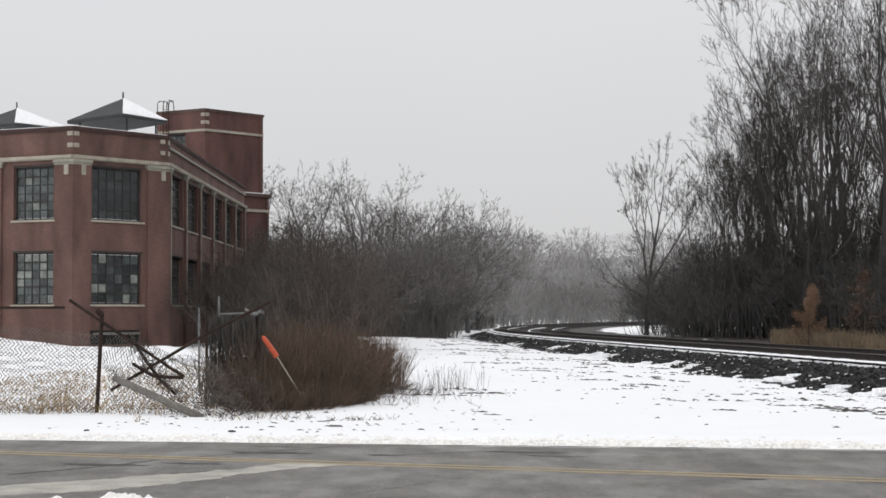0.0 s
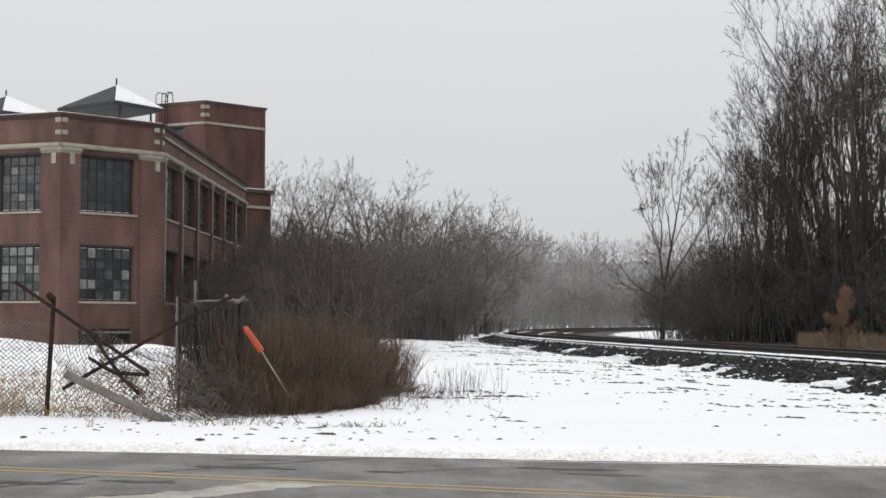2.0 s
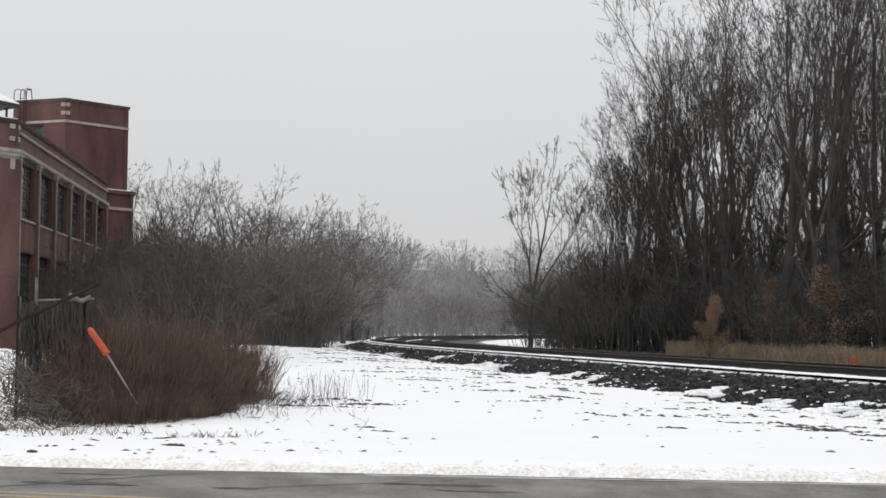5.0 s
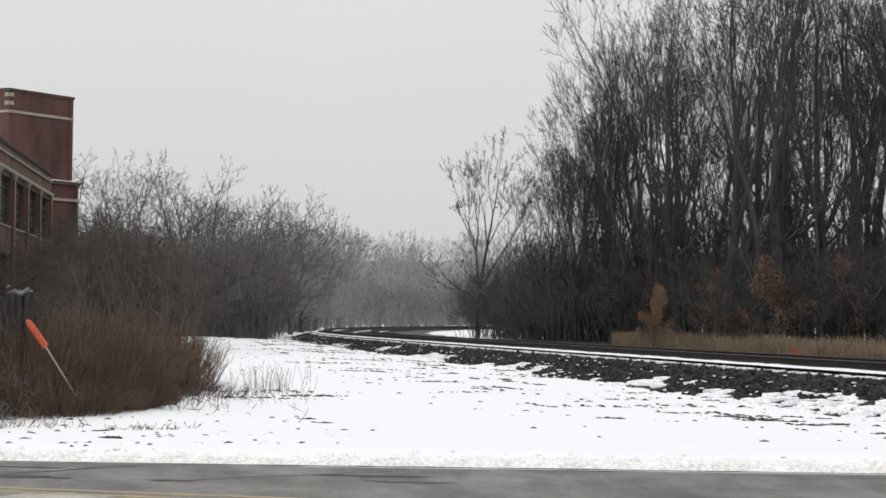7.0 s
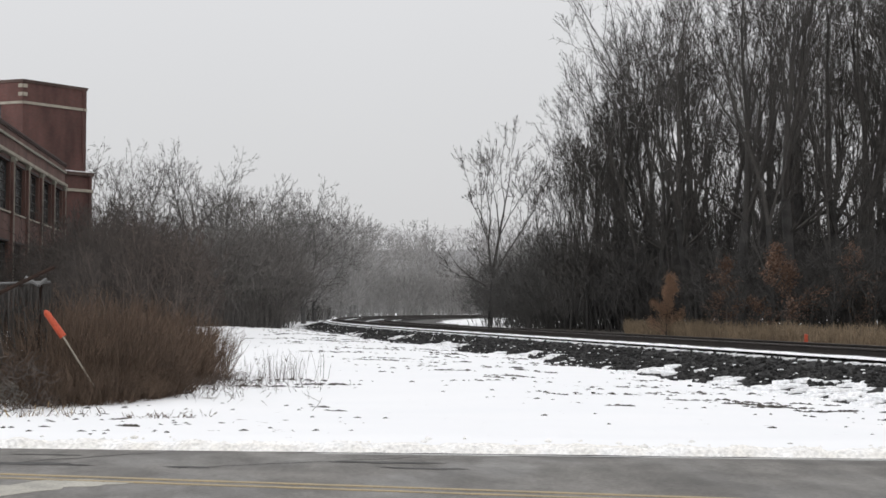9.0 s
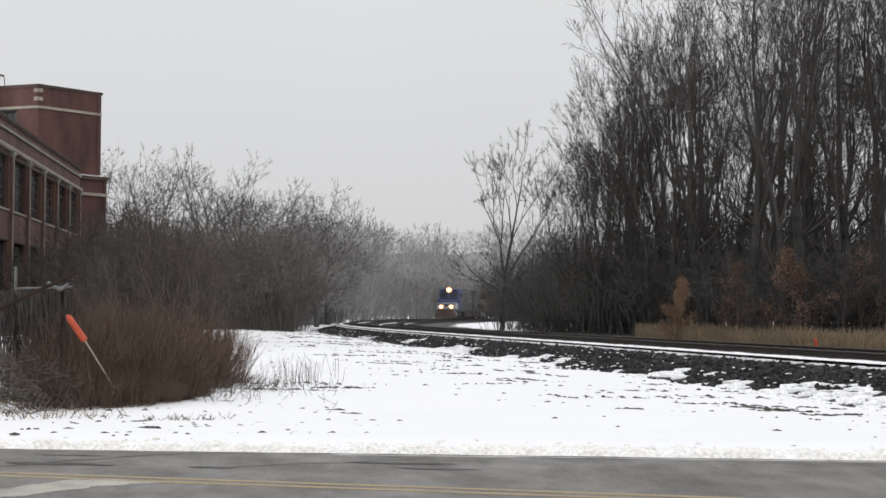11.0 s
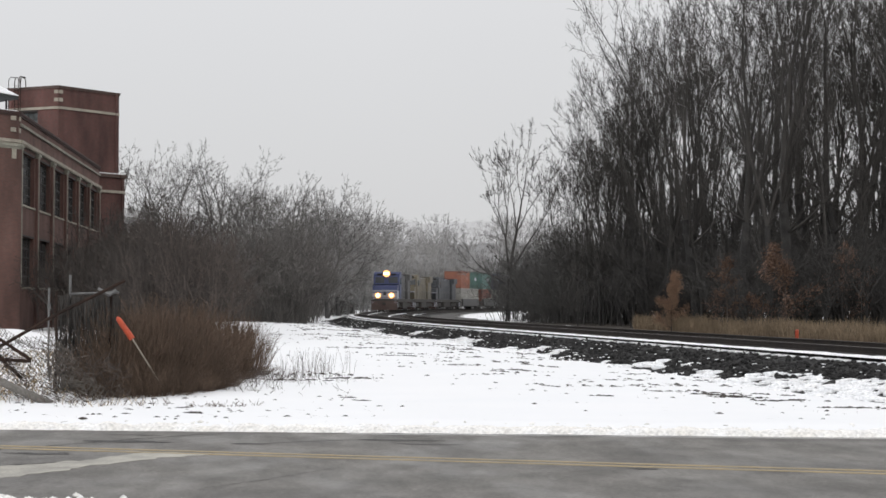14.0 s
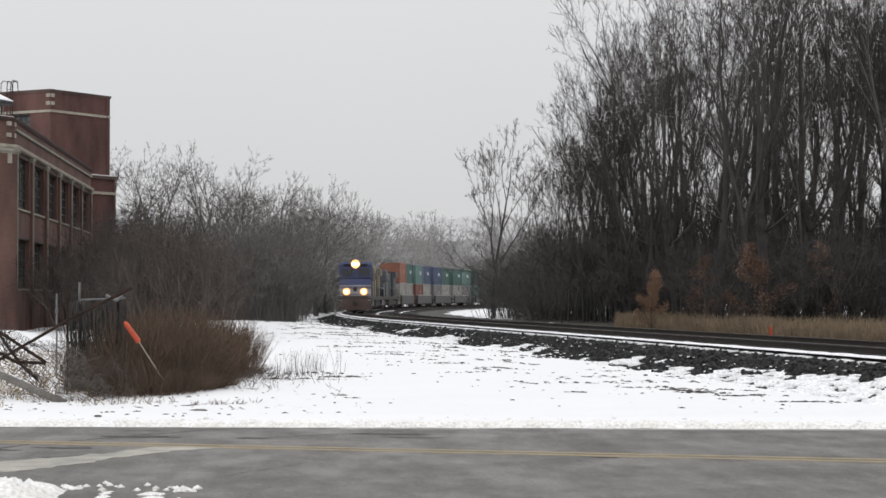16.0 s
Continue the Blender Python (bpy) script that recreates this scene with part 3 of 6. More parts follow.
for _ in range(60):
    x = rng.uniform(-4.0, -1.1)
    spots.append((x, 12.5 - 0.30 * max(0.0, x + 2.4) + rng.normal() * 0.15, 0.0, rng.uniform(0.02, 0.05)))
scatter("snow_lumps", spots, DIRTY_SNOW, "loose lumps of ploughed snow", "snow", 7, 0.9)

litter = Geo()
for s in range(0, 112, 2):
    for side in (7.0, 14.0, 30.0, 75.0):
        p = track(s, side, 0)
        litter.v.append((p.x, p.y, land(p.x, p.y) + 0.03 + (0.1 if side > 20 else 0)))
litter.f = [(4 * i + j, 4 * i + j + 1, 4 * i + j + 5, 4 * i + j + 4) for i in range(55) for j in range(3)]
tagged(part("wood_floor", litter, LITTER), "brown leaf litter on the wood's floor", "ground", kind="structure")

# clods, stones and tufts that break the snow
spots = []
for _ in range(900):
    y = 20.8 + 75 * rng.random() ** 1.5
    x = rng.uniform(-0.30, 0.42) * y
    i = np.argmin((RAIL_XY[:, 0] - x) ** 2 + (RAIL_XY[:, 1] - y) ** 2)
    if x > RAIL_XY[i, 0] - 3.0 or (x < -1.0 and y > 26):
        continue
    patch = noise.noise((x * 0.22, y * 0.16, 2))
    if patch < 0.0 and rng.random() > 0.2:
        continue
    for _ in range(1 + int(rng.random() * 7 * max(0.0, patch + 0.15))):
        spots.append((x + rng.normal() * 0.22, y + rng.normal() * 0.10, land(x, y) - 0.005, rng.uniform(0.008, 0.034) * (0.6 + y / 50)))
for cx, cy, n, sx in ((7.5, 27.0, 60, 0.28), (7.9, 26.4, 50, 0.30), (8.5, 25.9, 50, 0.30), (9.15, 24.5, 55, 0.22), (7.2, 27.6, 30, 0.5), (8.6, 28.0, 24, 0.6), (5.05, 36.2, 40, 0.30), (2.6, 44.6, 60, 0.55), (4.0, 38.7, 26, 0.4), (3.4, 47.0, 40, 0.6), (2.0, 52.0, 50, 0.8), (3.4, 58.0, 60, 1.0), (1.6, 64.0, 70, 1.2), (3.2, 70.0, 70, 1.0), (2.7, 76.0, 80, 1.1), (0.2, 72.0, 60, 1.4), (2.4, 86.0, 70, 1.3), (0.9, 32.2, 40, 0.35), (-0.2, 31.0, 50, 0.5), (0.3, 33.5, 40, 0.6), (-1.68, 21.6, 12, 0.07), (6.5, 31.7, 10, 0.07), (5.07, 25.4, 10, 0.07), (0.73, 25.2, 9, 0.07), (0.9, 24.4, 6, 0.08), (6.9, 30.0, 24, 0.5), (5.6, 29.6, 14, 0.6), (4.4, 33.0, 16, 0.7)):
    for _ in range(n):
        x, y = cx + rng.normal() * sx, cy + rng.normal() * sx * 0.25
        spots.append((x, y, land(x, y) - 0.005, rng.uniform(0.018, 0.05)))
for _ in range(85):
    s, side = 30 + 100 * rng.random(), -3.6 - 5.0 * rng.random() ** 1.6
    long, size = rng.uniform(0.15, 0.7), rng.uniform(0.5, 1.0)
    for _ in range(int(rng.integers(4, 15))):
        p = track(s + rng.normal() * long, side + rng.normal() * 0.14, 0)
        spots.append((p.x, p.y, land(p.x, p.y) - 0.005, rng.uniform(0.02, 0.075) * size))
scatter("clods", spots, SOIL, "dark clods and tufts poking through the snow", "soil", 8, 0.65, 1.5)


# ---- the railway ----
def sweep(profile, s0, s1, step, side=0.0, closed=True):
    """Sweep a profile of (side, z) along the line."""
    ss = np.arange(s0, s1 + step / 2, step)
    g, n = Geo(), len(profile)
    for s in ss:
        g.v += [tuple(track(s, side + a, z)) for a, z in profile]
    for i in range(len(ss) - 1):
        for j in range(n if closed else n - 1):
            k, k2 = i * n + j, i * n + (j + 1) % n
            g.f.append((k, k2, k2 + n, k + n))
    return g


TOP, HIGH = 0.75, 0.185
CANT = -0.07


def rail_line(offset, drop):
    thing = tagged(new("railway_track"), "canted railway track with brown rails on dark ties", "track", kind="structure")
    for i in range(2):
        a, z = offset + i * 1.505, TOP - drop + CANT * i * 1.505
        body = [(-0.07, z - HIGH), (-0.07, z - HIGH + 0.02), (-0.014, z - HIGH + 0.04), (-0.014, z - 0.05), (-0.036, z - 0.04), (-0.036, z - 0.006), (0.036, z - 0.006), (0.036, z - 0.04), (0.014, z - 0.05), (0.014, z - HIGH + 0.04), (0.07, z - HIGH + 0.02), (0.07, z - HIGH)]
        rail = part("rail", sweep(body, 0, 420, 2.0, a), RAIL_SIDE, thing)
        part("rail_head", sweep([(-0.034, z - 0.005), (-0.028, z), (0.028, z), (0.034, z - 0.005)], 0, 420, 2.0, a, False), RAIL_HEAD, rail, "polished top of the rail")
    tie = Geo().box(-1.3, 1.3, -0.11, 0.11, -0.18, 0, bevel=0.02)
    me = tie.mesh("tie", TIE)
    for k in range(240):
        s = 22 + k * 0.56
        p = track(s, offset + 0.75, TOP - drop - HIGH + CANT * 0.75 - 0.002)
        h = math.degrees(np.interp(s, np.arange(len(RAIL)), RAIL_H))
        ob = part("tie", me, TIE, thing)
        ob.matrix_basis = Matrix.Translation(p) @ pose(0, 0, 0, 0, 4.0, -h)
    return thing


rail_line(0.0, 0.0)
rail_line(4.3, 0.12)

bed = [(-3.5, -0.12), (-1.05, TOP - HIGH - 0.09), (-0.55, TOP - HIGH - 0.05), (2.1, TOP - HIGH - 0.22), (2.7, 0.40), (3.3, 0.42), (6.5, 0.36), (7.4, 0.30), (9.0, -0.25)]
tagged(part("track_bed", sweep(bed, 0, 420, 1.5, 0, False), BALLAST), "dark crushed stone ballast bank under the rails", "ballast", kind="structure")


def ribbon(side, width, z, s0, s1, gap, seed, name, label):
    """Snow lying along the line in a long thin drift."""
    rng = np.random.default_rng(seed)
    g, ss = Geo(), np.arange(s0, s1, 0.5)
    n = 5
    for s in ss:
        w = width * (1 + 0.35 * noise.noise((s * 0.5, seed, 0)))
        if gap and noise.noise((s * 0.13, seed * 3.1, 1)) < gap:
            w *= 0.02
        for j, u in enumerate((-0.5, -0.3, 0, 0.3, 0.5)):
            g.v.append(tuple(track(s, side + w * u, z + CANT * u * width + (0.05 + 0.02 * rng.random()) * (1 - 4 * u * u) - 0.01)))
    for i in range(len(ss) - 1):
        for j in range(n - 1):
            k = i * n + j
            g.f.append((k, k + 1, k + n + 1, k + n))
    return tagged(part(name, g, CLEAN_SNOW, smooth=True), label, "snow", kind="stuff")


ribbon(-0.62, 0.42, TOP - HIGH - 0.005, 18, 420, 0, 1, "snow_drift", "strip of snow along the tie ends")
ribbon(0.75, 0.16, TOP - HIGH - 0.03, 112, 420, 0.15, 2, "snow_drift", "patchy snow between the rails")
ribbon(2.75, 0.30, 0.405, 112, 420, 0.02, 3, "snow_drift", "snow lying between the two tracks")
ribbon(5.0, 0.22, 0.395, 112, 420, 0.1, 4, "snow_drift", "patchy snow between the rails")

verge = Geo()
for s in range(92, 400, 3):
    wide = 1.2 if s < 100 else 3.1 + 0.9 * noise.noise((s * 0.1, 0, 7))
    for side in (6.6, 6.6 + wide * 0.5, 6.6 + wide):
        p = track(s, side, 0)
        verge.v.append((p.x, p.y, land(p.x, p.y) + 0.035))
verge.f = [(3 * i + j, 3 * i + j + 1, 3 * i + j + 4, 3 * i + j + 3) for i in range(len(range(92, 400, 3)) - 1) for j in range(2)]
tagged(part("gravel_verge", verge, GRAVEL), "bare grey gravel beside the inner track", "gravel", kind="structure")

# stones and snow on the ballast slope
rng = np.random.default_rng(11)
stones, snows, specks = [], [], []
for _ in range(10500):
    s = 24 + 115 * rng.random() ** 1.5
    u = rng.random() ** 0.85
    side = -1.0 - 2.2 * u - 0.2 * rng.random()
    p = track(s, side, TOP - HIGH - 0.09 - 0.53 * u)
    p.z = max(p.z, land(p.x, p.y) - 0.02)
    patch = noise.noise((s * 0.16, side * 0.5, 4)) + 0.6 * noise.noise((s * 0.7, side * 1.6, 9)) + (u - 0.62) * 1.1 + 0.35 * max(0.0, (45 - s) / 20)
    if patch > 0.30:
        if rng.random() < 0.5:
            snows.append((p.x, p.y, p.z - 0.005, rng.uniform(0.05, 0.15)))
    else:
        stones.append((p.x, p.y, p.z, rng.uniform(0.025, 0.075)))
        if rng.random() < 0.04 + 0.3 * max(patch, 0):
            specks.append((p.x + rng.normal() * 0.03, p.y - 0.02, p.z + 0.04, rng.uniform(0.012, 0.035)))
for k in range(200):
    s = 24 + k * 0.56
    for _ in range(2):
        p = track(s + rng.normal() * 0.06, -0.92 - rng.random() * 0.15, TOP - HIGH - 0.05)
        snows.append((p.x, p.y, p.z - 0.02, rng.uniform(0.05, 0.1)))
scatter("ballast_stones", stones, BALLAST, "loose dark ballast stones on the bank", "stones", 12, 0.9)
scatter("snow_patches", snows, CLEAN_SNOW, "patches of snow caught on the ballast", "snow", 13, 0.22, 1.6)
scatter("snow_specks", specks, CLEAN_SNOW, "specks of snow between the ballast stones", "snow", 14, 0.5, 1.5)


# ---- the brick factory ----
class Wall:
    """A wall from a to b; points are given by u along it, v up and w out of it."""

    def __init__(self, a, b, out=1):
        self.a = Vector((a[0], a[1], 0))
        d = Vector((b[0] - a[0], b[1] - a[1], 0))
        self.length = d.length
        self.t = d.normalized()
        self.n = Vector((self.t.y, -self.t.x, 0)) * out

    def at(self, u, v, w=0.0):
        return self.a + self.t * u + self.n * w + Vector((0, 0, v))

    def block(self, g, u0, u1, v0, v1, w0, w1):
        c = [self.at(u, v, w) for v in (v0, v1) for u, w in ((u0, w0), (u1, w0), (u1, w1), (u0, w1))]
        return g.add(c, [(0, 3, 2, 1), (4, 5, 6, 7), (0, 1, 5, 4), (1, 2, 6, 5), (2, 3, 7, 6), (3, 0, 4, 7)])


def wall_mesh(wall, u0, u1, v0, v1, holes, thick, name, material):
    """A brick wall with openings, with its brick pattern laid out in metres."""
    us = sorted({u0, u1, *[h[0] for h in holes], *[h[1] for h in holes]})
    vs = sorted({v0, v1, *[h[2] for h in holes], *[h[3] for h in holes]})
    g, uv = Geo(), []

    def face(pts, coords):
        g.quad(*pts)
        uv.extend(coords)

    def open_at(u, v):
        return any(h[0] < u < h[1] and h[2] < v < h[3] for h in holes)

    for ua, ub in zip(us, us[1:]):
        for va, vb in zip(vs, vs[1:]):
            if open_at((ua + ub) / 2, (va + vb) / 2):
                continue
            for w in (0, -thick):
                face([wall.at(u, v, w) for u, v in ((ua, va), (ub, va), (ub, vb), (ua, vb))], [(ua, va), (ub, va), (ub, vb), (ua, vb)])
    for ha, hb, hc, hd in holes + [(u0, u1, v0, v1)]:
        for (p, q) in (((ha, hc), (hb, hc)), ((hb, hc), (hb, hd)), ((hb, hd), (ha, hd)), ((ha, hd), (ha, hc))):
            length = math.dist(p, q)
            face([wall.at(*p, 0), wall.at(*q, 0), wall.at(*q, -thick), wall.at(*p, -thick)], [(0, 0), (length, 0), (length, thick), (0, thick)])
    me = g.mesh(name, material)
    layer = me.uv_layers.new(name="UVMap")
    layer.data.foreach_set("uv", [c for p in uv for c in p])
    return me


def block_mesh(wall, u0, u1, v0, v1, w0, w1, name, material):
    """A brick block with bricks laid out in metres on every side."""
    g = wall.block(Geo(), u0, u1, v0, v1, w0, w1)
    me = g.mesh(name, material)
    layer = me.uv_layers.new(name="UVMap")
    data = []
    for poly in me.polygons:
        for vi in poly.vertices:
            p = me.vertices[vi].co - wall.a
            data += [p.dot(wall.t) + p.dot(wall.n), p.z]
    layer.data.foreach_set("uv", data)
    return me


A, B, C = (-18.13, 74.0), (-14.27, 78.4), (-14.39, 110.6)
L = (-18.13 - 0.925 * 22, 74.0 + 0.38 * 22)
ROOF_TOP = 11.1
left_wall, chamfer, side_wall = Wall(A, L, -1), Wall(A, B), Wall(B, C)

factory = tagged(new("factory_building"), "two-storey red brick factory with steel-sash windows and a tower", "building")


def window(wall, u0, u1, v0, v1, cols, rows, seed, pale=0.0, dark=0.0, fine=True):
    """A steel-sash window set back in its opening."""
    rng = np.random.default_rng(seed)
    win = part("window", wall.block(wall.block(wall.block(wall.block(Geo(), u0, u0 + 0.07, v0, v1, -0.30, -0.20), u1 - 0.07, u1, v0, v1, -0.30, -0.20), u0 + 0.07, u1 - 0.07, v0, v0 + 0.07, -0.30, -0.20), u0 + 0.07, u1 - 0.07, v1 - 0.07, v1, -0.30, -0.20), STEEL_SASH, factory, "steel-sash factory window with grimy panes")
    bars = Geo()
    du, dv = (u1 - u0 - 0.14) / cols, (v1 - v0 - 0.14) / rows
    for i in range(1, cols):
        u = u0 + 0.07 + i * du
        wall.block(bars, u - 0.024, u + 0.024, v0 + 0.07, v1 - 0.07, -0.285, -0.215)
    for j in range(1, rows):
        v = v0 + 0.07 + j * dv
        wall.block(bars, u0 + 0.07, u1 - 0.07, v - 0.024, v + 0.024, -0.28, -0.22)
    if rows > 4:
        for v in (v0 + 0.07 + dv * (rows // 3), v0 + 0.07 + dv * (rows - 1)):
            wall.block(bars, u0 + 0.07 + du, u1 - 0.07 - du, v - 0.045, v + 0.045, -0.275, -0.20)
    part("muntins", bars, STEEL_SASH, win)
    if fine:
        for i in range(cols):
            for j in range(rows):
                g = wall.block(Geo(), u0 + 0.07 + i * du + 0.02, u0 + 0.07 + (i + 1) * du - 0.02, v0 + 0.07 + j * dv + 0.02, v0 + 0.07 + (j + 1) * dv - 0.02, -0.256, -0.25)
                x = rng.random()
                part("pane", g, PALE_PANE if x < pale else (DARK_PANE if x > 1 - dark else PANE), win)
    else:
        part("pane", wall.block(Geo(), u0 + 0.06, u1 - 0.06, v0 + 0.06, v1 - 0.06, -0.256, -0.25), DARK_PANE, win)
    sill = wall.block(Geo(), u0 - 0.12, u1 + 0.12, v0 - 0.11, v0 - 0.01, -0.30, 0.07)
    part("sill", sill, STONE, win, "pale stone sill")
    # Dark strip that stands in for the thin shadow line over the window.
    head_shade = wall.block(Geo(), u0 - 0.02, u1 + 0.02, v1 + 0.002, v1 + 0.09, -0.05, 0.012)
    part("lintel", head_shade, STEEL_SASH, win)
    return win


UP, LOW = (6.68, 9.32), (2.50, 5.06)
left_holes = [(1.15 + k * 4.75, 3.55 + k * 4.75, *fl) for k in range(4) for fl in (UP, LOW)]
cham_holes = [(1.13, 4.22, *fl) for fl in (UP, LOW)]
bay = side_wall.length / 6.15
side_holes = [(0.75 + k * bay, 0.75 + k * bay + bay * 0.78, *fl) for k in range(6) for fl in (UP, LOW)]
part("wall", wall_mesh(left_wall, 0, 22, 0.1, ROOF_TOP, left_holes, 0.4, "wall", BRICK), BRICK, factory)
part("wall", wall_mesh(chamfer, 0, chamfer.length, 0.1, ROOF_TOP, cham_holes, 0.4, "wall", BRICK), BRICK, factory)
part("wall", wall_mesh(side_wall, 0, side_wall.length, 0.1, ROOF_TOP, side_holes, 0.4, "wall", BRICK), BRICK, factory)

k = 0
for h in left_holes:
    k += 1
    window(left_wall, *h, 5, 6, 100 + k, *((0.12, 0.1) if h[2] > 6 else (0.42, 0.05)))
for h in cham_holes:
    k += 1
    window(chamfer, *h, 6, 5, 120 + k, *((0.0, 1.0) if h[2] > 6 else (0.08, 0.55)))
for h in side_holes:
    k += 1
    window(side_wall, *h, 5, 5, 140 + k, 0, 1, False)

# brick piers, with stone capitals and hanging stone drops
piers = []
for k in range(5):
    piers.append((left_wall, -0.05 if k == 0 else k * 4.75 - 0.55, 0.98 if k == 0 else k * 4.75 + 0.65))
piers += [(chamfer, -0.09, 0.95), (chamfer, 4.5, chamfer.length + 0.05)]
for k in range(7):
    piers.append((side_wall, -0.05 if k == 0 else k * bay - 0.15, min(k * bay + 0.55, side_wall.length - 0.02)))
for i, (w, u0, u1) in enumerate(piers):
    if w is left_wall:
        u0 = -0.09 if i == 0 else u0
    pier = part("pier", block_mesh(w, u0, u1, 0.1, 9.42, 0.003, 0.14, "pier", BRICK), BRICK, factory)
    cap = Geo()
    w.block(cap, u0 - 0.03, u1 + 0.03, 9.34, 9.45, 0.01, 0.17)
    w.block(cap, u0 - 0.10, u1 + 0.07, 9.453, 9.60, 0.01, 0.22)
    part("capital", cap, CAPITAL, pier, "grey-green stone capital")
    if w is not side_wall:
        for u in ((u0 + 0.38, ) if i in (0, ) else (u1 - 0.45, )):
            part("stone_drop", w.block(Geo(), u - 0.13, u + 0.12, 8.85, 9.337, 0.143, 0.2), STONE, pier, "hanging pale stone block")
    else:
        part("stone_strip", w.block(Geo(), u0 + 0.25, u0 + 0.42, 2.5, 9.337, 0.143, 0.165), CAPITAL, pier, "pale weathered edge strip")

for w in (left_wall, chamfer, side_wall):
    n = 22 if w is left_wall else w.length
    part("cornice", w.block(w.block(Geo(), 0.0, n, 9.66, 9.82, 0.003, 0.20), 0.0, n, 9.61, 9.655, 0.003, 0.16), STONE, factory, "pale stone cornice band")
    part("coping", w.block(w.block(Geo(), -0.02, n + 0.02, ROOF_TOP + 0.003, ROOF_TOP + 0.13, -0.45, 0.10), -0.02, n + 0.02, ROOF_TOP - 0.10, ROOF_TOP, 0.003, 0.06), COPING, factory, "dark brick-red coping on the parapet")
    part("coping_snow", w.block(Geo(), 0, n, ROOF_TOP + 0.134, ROOF_TOP + 0.18, -0.45, -0.05), CLEAN_SNOW, factory, "thin line of snow on the coping")
part("ledge", side_wall.block(Geo(), 0.3, side_wall.length, 10.55, 10.68, 0.003, 0.10), CAPITAL, factory, "weathered ledge along the side parapet")
for w, us in ((left_wall, (0.02,)), (chamfer, (0.02, 5.35)), (side_wall, (0.05,))):
    for u in us:
        for v in (10.2, 10.78):
            part("quoin_block", w.block(Geo(), u, u + 0.30, v, v + 0.21, 0.003, 0.055), STONE, factory, "pale stone block set in the parapet")
part("loading_opening", chamfer.block(Geo(), 1.0, 4.0, 0.5, 1.2, 0.003, 0.03), VOID, factory, "boarded dark basement opening")
part("loading_ledge", chamfer.block(Geo(), 1.2, 3.9, 0.98, 1.1, 0.034, 0.25), GREY_WOOD, factory, "weathered timber ledge")

roof_ring = [(A[0], A[1] + 0.5), (B[0] - 0.45, B[1] + 0.1), (C[0] - 0.45, C[1]), (-40, 118), (L[0] + 0.2, L[1] + 0.6)]
part("roof", Geo().prism(roof_ring, 10.2, 10.45), ROOFING, factory)
part("roof_snow", Geo().prism([(x * 0.999 - 0.02, y + 0.05) for x, y in roof_ring], 10.454, 10.52), CLEAN_SNOW, factory, "snow lying on the flat roof")
part("rear_wall", Geo().prism([(L[0], L[1]), (L[0] - 0.1, L[1] + 0.4), (-40.3, 118), (-40, 118)], 0.1, 11.0), VOID, factory)

# the tower
TL, TC, TR = (-21.13, 113.0), (-17.31, 111.0), (-13.57, 115.0)
TB = (TR[0] + TL[0] - TC[0], TR[1] + TL[1] - TC[1])
TT = 16.9


def grow_ring(ring, d):
    cx, cy = sum(p[0] for p in ring) / len(ring), sum(p[1] for p in ring) / len(ring)
    out = []
    for x, y in ring:
        r = math.hypot(x - cx, y - cy)
        out.append((cx + (x - cx) * (r + d) / r, cy + (y - cy) * (r + d) / r))
    return out


ring = [TL, TC, TR, TB]
tower_front, tower_right = Wall(TL, TC), Wall(TC, TR)
tower_back, tower_left = Wall(TR, TB), Wall(TB, TL)
hole = (1.05, 2.55, 14.05, 15.2)
for w in (tower_front, tower_right, tower_back, tower_left):
    part("tower_wall", wall_mesh(w, 0, w.length, 0.1, TT, [hole] if w is tower_front else [], 0.35, "tower_wall", DARK_BRICK), DARK_BRICK, factory)
window(tower_front, *hole, 3, 2, 77, 0.0, 0.0)
for w in (tower_front, tower_right):
    part("tower_band", w.block(Geo(), 0, w.length, 15.32, 15.5, 0.003, 0.08), STONE, factory, "pale stone band round the tower")
    for v in (15.85, 16.42):
        part("quoin_block", w.block(Geo(), 0.02 if w is tower_right else w.length - 0.34, 0.34 if w is tower_right else w.length - 0.02, v, v + 0.25, 0.003, 0.06), STONE, factory)
    part("tower_coping", w.block(w.block(Geo(), -0.08, w.length + 0.08, TT + 0.003, TT + 0.07, -0.4, 0.10), -0.05, w.length + 0.05, TT - 0.12, TT, 0.003, 0.07), DARK_BRICK, factory)
part("tower_roof", Geo().prism(grow_ring(ring, -0.4), TT - 0.4, TT - 0.2), ROOFING, factory)
base = grow_ring(ring, 0.45)
for a, b in zip(base[:3], base[1:]):
    w = Wall(a, b)
    part("tower_base_wall", wall_mesh(w, 0, w.length, 0.1, 10.75, [], 0.3, "tower_base_wall", DARK_BRICK), DARK_BRICK, factory)
    part("tower_base_coping", w.block(Geo(), -0.1, w.length + 0.1, 10.753, 11.0, -0.6, 0.12), DARK_BRICK, factory)
    part("tower_base_band", w.block(Geo(), 0, w.length, 9.62, 9.82, 0.003, 0.10), STONE, factory, "pale stone band")
part("tower_ledge_snow", Wall(base[1], base[2]).block(Geo(), 0, 5.9, 11.004, 11.06, -0.35, 0.10), CLEAN_SNOW, factory, "thin snow on the tower ledge")

ladder = tagged(new("roof_ladder"), "steel cage ladder up the tower with hooped top rails", "ladder")
for u in (0.72, 1.22):
    pts = [tower_front.at(u, v, w) for v, w in ((10.5, 0.25), (17.3, 0.25), (17.62, 0.18), (17.72, 0.0), (17.62, -0.3), (16.95, -0.4))]
    part("side_rail", Geo().pipe(pts, 0.035), RUST_PIPE, ladder)
